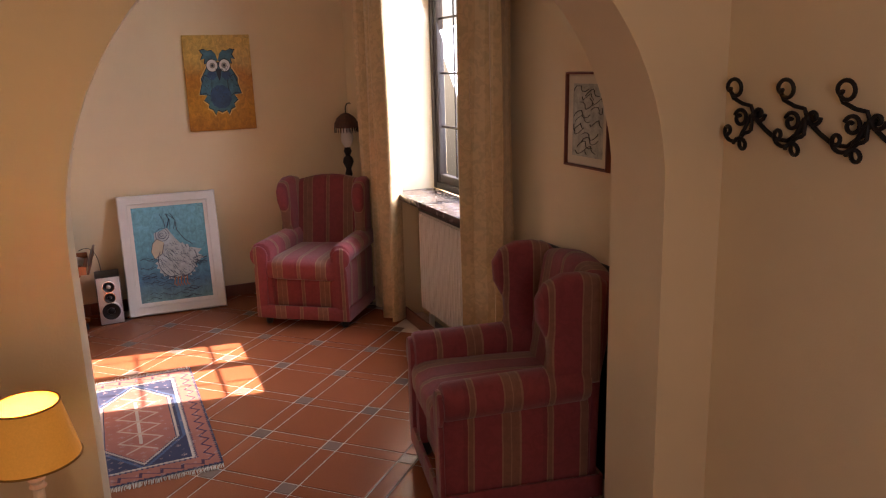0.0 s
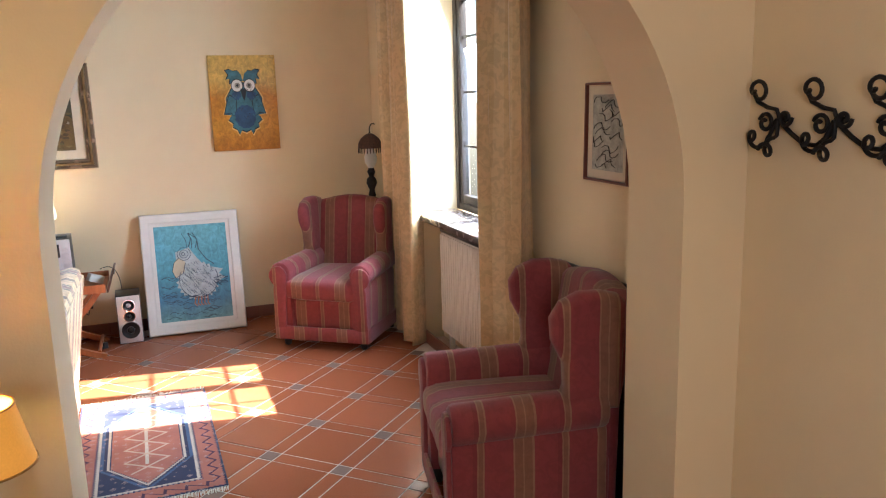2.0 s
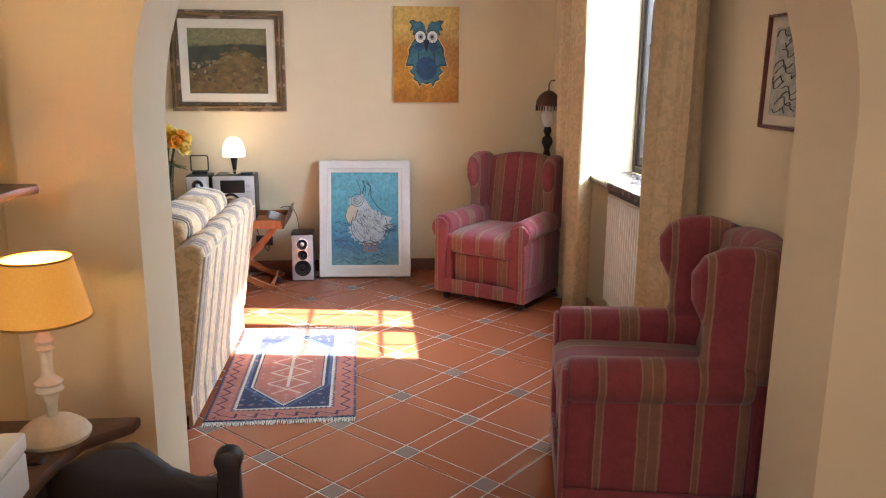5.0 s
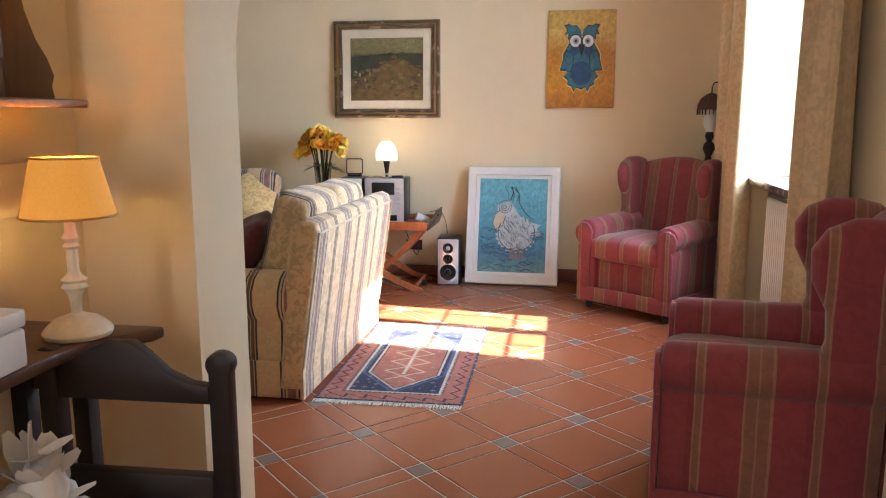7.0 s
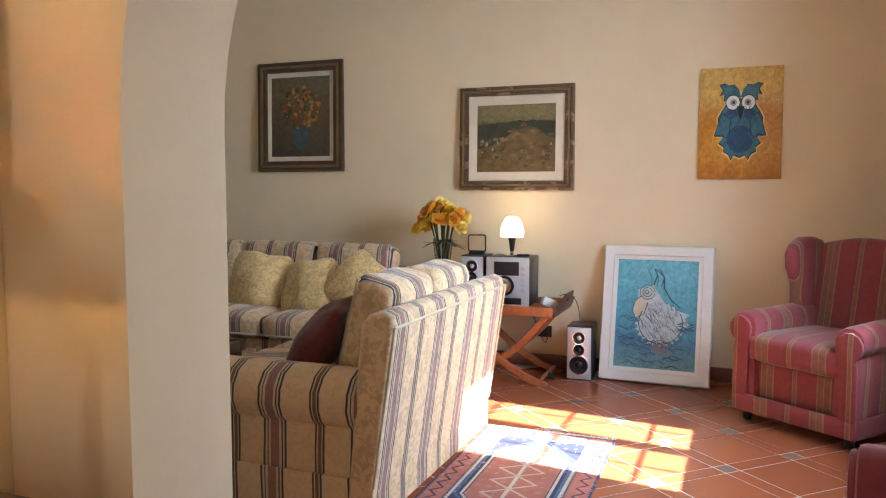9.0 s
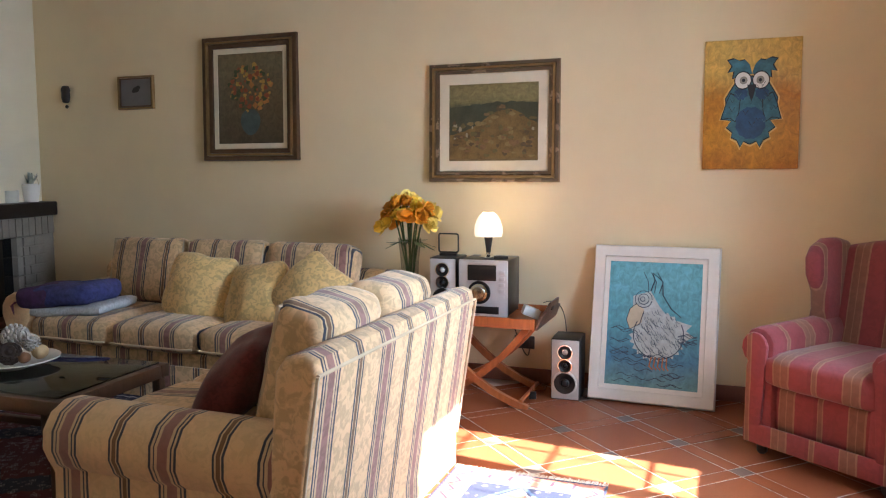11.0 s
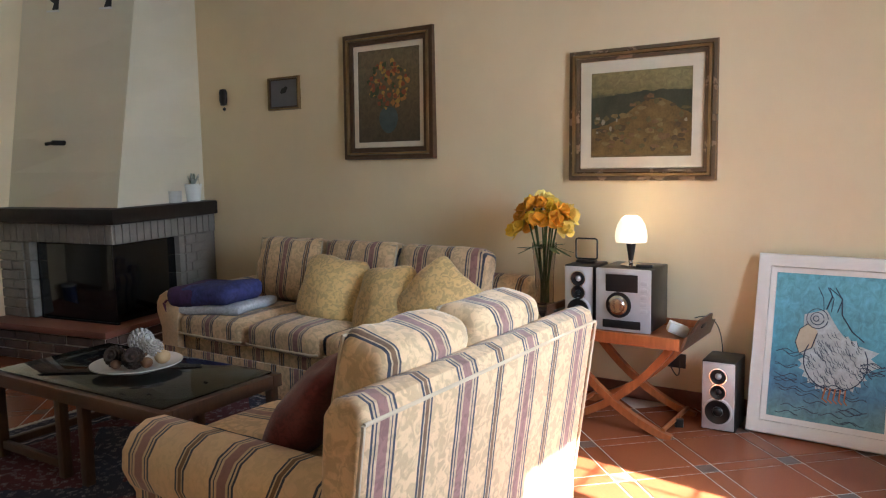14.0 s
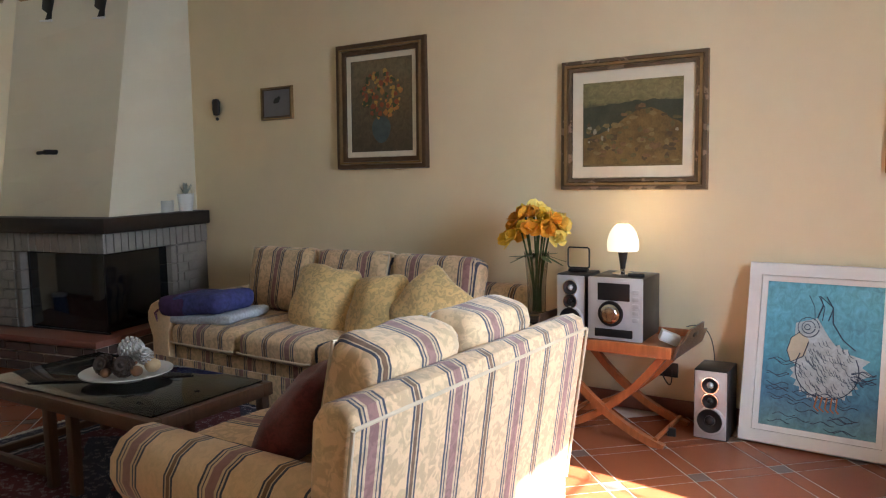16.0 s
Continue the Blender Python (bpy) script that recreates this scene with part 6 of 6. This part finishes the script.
LMX, LMY = -0.822, 1.478
dl = thing("table_lamp", "lit desk lamp with a yellow shade and cream base", "lamp", pose(LMX, LMY, DZ + 0.001))
part("base", lathe([(0.0, 0.0), (0.058, 0.0), (0.061, 0.008), (0.057, 0.015), (0.049, 0.023), (0.037, 0.032), (0.02, 0.038), (0.011, 0.042), (0.0, 0.042)], 36), M["cream_paint"], dl)
part("stem", lathe([(0.009, 0.040), (0.010, 0.062), (0.013, 0.080), (0.023, 0.090), (0.018, 0.098), (0.023, 0.104), (0.014, 0.112), (0.010, 0.12), (0.010, 0.16), (0.015, 0.165), (0.010, 0.172), (0.015, 0.180), (0.010, 0.19), (0.009, 0.23)], 28), M["cream_paint"], dl)
part("shade", lathe([(0.080, 0.220), (0.056, 0.324), (0.0545, 0.324), (0.0785, 0.220)], 44), lit_shade("yellow_shade", (0.78, 0.43, 0.09), (1.0, 0.38, 0.04), LAMP_GLOW * 0.30), dl, "glowing yellow fabric shade")
for r, z in ((0.0803, 0.2205), (0.0563, 0.3235)):
    part("shade_trim", tube([(r * math.cos(t), r * math.sin(t), z) for t in [2 * math.pi * k / 40 for k in range(40)]], 0.0022, 6, closed=True), M["brass"], dl)
bulb("desk_bulb", (LMX, LMY, DZ + 0.238), LAMP_W * 2.1, (1.0, 0.60, 0.19))

dc = thing("desk_chair", "dark-stained wooden chair with a carved crest rail", "chair", pose(-0.665, 1.40, 0, 0, 0, 2))
for x in (-0.155, 0.155):
    bm = prism([(x - 0.019, 0.0), (x + 0.019, 0.0), (x + 0.019, 0.75)] + [(x + 0.024 * math.cos(radians(a)), 0.765 + 0.022 * math.sin(radians(a))) for a in range(-10, 200, 20)] + [(x - 0.019, 0.75)], 0.036, 0.007, 2, Matrix.Translation((0, -0.018, 0)) @ XZ)
    part("post", bm, M["dark_wood"], dc)
crest = [(-0.136, 0.695), (0.136, 0.695), (0.136, 0.728), (0.10, 0.731), (0.06, 0.750), (0.025, 0.782), (0.0, 0.80), (-0.045, 0.80), (-0.08, 0.785), (-0.11, 0.766), (-0.136, 0.755)]
part("crest_rail", prism(crest, 0.028, 0.005, 2, Matrix.Translation((0, -0.014, 0)) @ XZ), M["dark_wood"], dc)
part("lower_rail", boxed(-0.136, 0.136, -0.014, 0.014, 0.48, 0.565, 0.005), M["dark_wood"], dc)
part("seat", boxed(-0.18, 0.18, -0.40, 0.02, 0.425, 0.455, 0.008), M["dark_wood"], dc)
for x in (-0.155, 0.155):
    part("leg", boxed(x - 0.018, x + 0.018, -0.38, -0.344, 0.0, 0.424, 0.005), M["dark_wood"], dc)

fg = thing("figurine", "white ceramic flower and angel ornament on the chair", "figurine", pose(-0.735, 1.24, 0.4565, 0, 0, 20))
bm = lathe([(0.0, 0.0), (0.055, 0.0), (0.052, 0.025), (0.032, 0.06), (0.03, 0.11), (0.038, 0.15), (0.024, 0.19), (0.0, 0.20)], 18)
random.seed(6)
for k in range(12):
    petal(bm, pose(0.012 * math.cos(k), 0.012 * math.sin(k), 0.12 + 0.008 * k, 0, 0, k * 67) @ pose(0, 0, 0, 0, random.uniform(-50, 10), 0), random.uniform(0.04, 0.07), 0.02)
for turn, tip, ln in ((190, -70, 0.10), (215, -25, 0.11), (165, -45, 0.09)):
    petal(bm, pose(-0.015, 0, 0.15, 0, 0, turn) @ pose(0, 0, 0, 0, tip, 0), ln, 0.026)
for k in range(4):
    bmesh.ops.create_icosphere(bm, subdivisions=2, radius=0.028, matrix=pose(0.05 * math.cos(1.4 * k), 0.05 * math.sin(1.4 * k), 0.10 + 0.012 * k))
part("figure", bm, M["white_paint"], fg)

mr = thing("wall_mirror", "dark carved wooden mirror with a narrow shelf", "mirror", pose(ENTRY_X, 0, 0))
part("shelf", prism([(0.0, 0.84), (0.09, 0.86), (0.115, 0.90), (0.12, 1.575), (0.135, 1.62), (0.125, 1.64), (0.0, 1.64)], 0.016, 0.004, 2, Matrix.Translation((0.001, 0, 1.193))), M["brown_wood"], mr)
side = [(1.53, 1.2095), (1.67, 1.2095), (1.663, 1.235), (1.672, 1.258), (1.655, 1.29), (1.625, 1.325), (1.60, 1.375), (1.585, 1.44), (1.58, 2.05), (1.53, 2.05)]
part("frame_side", prism(side, 0.035, 0.005, 2, Matrix.Translation((0.001, 0, 0)) @ YZ), M["brown_wood"], mr)
part("frame_side", prism([(2.48 - y, z) for y, z in side][::-1], 0.035, 0.005, 2, Matrix.Translation((0.001, 0, 0)) @ YZ), M["brown_wood"], mr)
part("frame_bottom", boxed(0.001, 0.036, 0.951, 1.529, 1.2095, 1.285, 0.005), M["brown_wood"], mr)
part("frame_top", boxed(0.001, 0.036, 0.951, 1.529, 1.98, 2.05, 0.005), M["brown_wood"], mr)
m, n, l, p = nodes_of("mirror_glass")
p.inputs["Metallic"].default_value, p.inputs["Roughness"].default_value, p.inputs["Base Color"].default_value = 1.0, 0.02, (0.85, 0.87, 0.86, 1)
part("glass", boxed(0.002, 0.018, 0.94, 1.54, 1.28, 1.99), m, mr)
sw = thing("switch_plate", "flat cream cover plate on the wall by the lamp", "cover plate", pose(ENTRY_X, 0, 0))
part("plate", boxed(0.001, 0.009, 1.478, 1.615, 0.985, 1.088, 0.003), M["wall"], sw)
part("screw", lathe([(0.004, 0.0), (0.004, 0.002), (0.0, 0.002)], 8, pose(0.009, 1.49, 0.997, 0, 90, 0)), M["chrome"], sw)


# wrought-iron coat rack: three pairs of curled hooks on a wavy bar
def spiral(cx, cz, r0, a0, turns, n=22, grow=0.72):
    return [(cx + r0 * (1 - grow * k / n) * math.cos(radians(a0) + 2 * math.pi * turns * k / n), cz + r0 * (1 - grow * k / n) * math.sin(radians(a0) + 2 * math.pi * turns * k / n)) for k in range(n + 1)]


rk = thing("coat_rack", "black wrought-iron coat rack with curled hooks", "coat rack", pose(HOOK_X, 0, 0))


def iron(name, pts, out, r=0.0055):
    """pts in y and z, the bar standing out from the wall by out (a number or a pair from start to end)."""
    o0, o1 = out if isinstance(out, tuple) else (out, out)
    nn = len(pts) - 1
    part(name, tube([(-(o0 + (o1 - o0) * k / nn), y, z) for k, (y, z) in enumerate(pts)], r, 8), M["iron"], rk)


for k in range(5):
    y = 1.655 - 0.178 * k
    iron("upper_hook", [(y + 0.002, 1.505), (y + 0.01, 1.525), (y + 0.04, 1.53), (y + 0.075, 1.545), (y + 0.085, 1.565)] + spiral(y + 0.058, 1.578, 0.030, 335, -1.35), (0.012, 0.05))
    iron("scroll", spiral(y - 0.018, 1.505, 0.022, 180, 1.2), 0.012)
    iron("scroll", spiral(y + 0.045, 1.49, 0.026, 20, 1.3), (0.012, 0.02))
    iron("lower_hook", [(y + 0.01, 1.50), (y + 0.03, 1.46)] + spiral(y + 0.065, 1.452, 0.030, 180, 1.2), (0.012, 0.05))
    iron("lower_hook", [(y + 0.005, 1.50), (y + 0.005, 1.46)] + spiral(y + 0.012, 1.428, 0.026, 90, -1.3), (0.012, 0.06))
    if k < 4:
        iron("bar", [(y, 1.495), (y - 0.04, 1.465), (y - 0.08, 1.442), (y - 0.12, 1.44), (y - 0.16, 1.47), (y - 0.178, 1.495)], 0.010, 0.006)
    part("boss", lathe([(0.012, 0.0), (0.012, 0.012), (0.0, 0.016)], 12, pose(0, y, 1.50, 0, -90, 0)), M["iron"], rk)

# ---------------------------------------------------------------- floor tiles, laid at 45 degrees
def tile_mesh(name, w, h, mat):
    me = bpy.data.meshes.new(name)
    c, t = 0.004, 0.004
    a = [(-w / 2, -h / 2), (w / 2, -h / 2), (w / 2, h / 2), (-w / 2, h / 2)]
    b = [(-w / 2 + c, -h / 2 + c), (w / 2 - c, -h / 2 + c), (w / 2 - c, h / 2 - c), (-w / 2 + c, h / 2 - c)]
    verts = [(x, y, -0.004) for x, y in a] + [(x, y, t - 0.0045) for x, y in a] + [(x, y, 0.0) for x, y in b]
    faces = [(8, 9, 10, 11)] + [(q, (q + 1) % 4, 4 + (q + 1) % 4, 4 + q) for q in range(4)] + [(4 + q, 4 + (q + 1) % 4, 8 + (q + 1) % 4, 8 + q) for q in range(4)]
    me.from_pydata(verts, [], faces)
    me.materials.append(mat)
    return me


PITCH, STRIP, JOINT = 0.379, 0.078, 0.0075
TILE0 = Vector((0.125, 3.70))
U, V = Vector((math.sqrt(0.5), math.sqrt(0.5))), Vector((-math.sqrt(0.5), math.sqrt(0.5)))
big = PITCH - STRIP
meshes = {"tile": tile_mesh("tile", big - JOINT, big - JOINT, M["tile"]), "strip": tile_mesh("strip", big - JOINT, STRIP - JOINT, M["tile"]),
          "inset": tile_mesh("inset", STRIP - JOINT, STRIP - JOINT, M["inset"])}
rest_v, rest_f, rest_m = [], [], []
random.seed(21)
for i in range(-32, 33):
    for j in range(-32, 33):
        for kind, du, dv, turn in (("inset", 0, 0, 0), ("strip", PITCH / 2, 0, 0), ("strip", 0, PITCH / 2, 90), ("tile", PITCH / 2, PITCH / 2, 0)):
            q = TILE0 + U * (i * PITCH + du) + V * (j * PITCH + dv)
            if not (-8.15 < q.x < WIN_X - 0.02 and -1.9 < q.y < WALL_Y - 0.02):
                continue
            m = pose(q.x, q.y, random.uniform(-0.0007, 0.0007), random.uniform(-0.12, 0.12), random.uniform(-0.12, 0.12), 45 + turn)
            near = -1.0 < q.x < WIN_X and 2.6 < q.y < 5.3
            if near:
                ob = new("floor_" + kind if kind != "tile" else "tile", meshes[kind])
                ob.matrix_basis = m
                ob.parent = floor
            else:
                me, base = meshes[kind], len(rest_v)
                rest_v += [tuple(m @ v.co) for v in me.vertices]
                rest_f += [tuple(base + k for k in f.vertices) for f in me.polygons]
                rest_m += [1 if kind == "inset" else 0] * len(me.polygons)
me = bpy.data.meshes.new("outer_tiles")
me.from_pydata(rest_v, [], rest_f)
me.materials.append(M["tile"])
me.materials.append(M["inset"])
me.polygons.foreach_set("material_index", rest_m)
outer = new("outer_tiles", me)
outer.parent = floor
tagged(outer, "terracotta tiles and grey insets further off", kind="stuff")
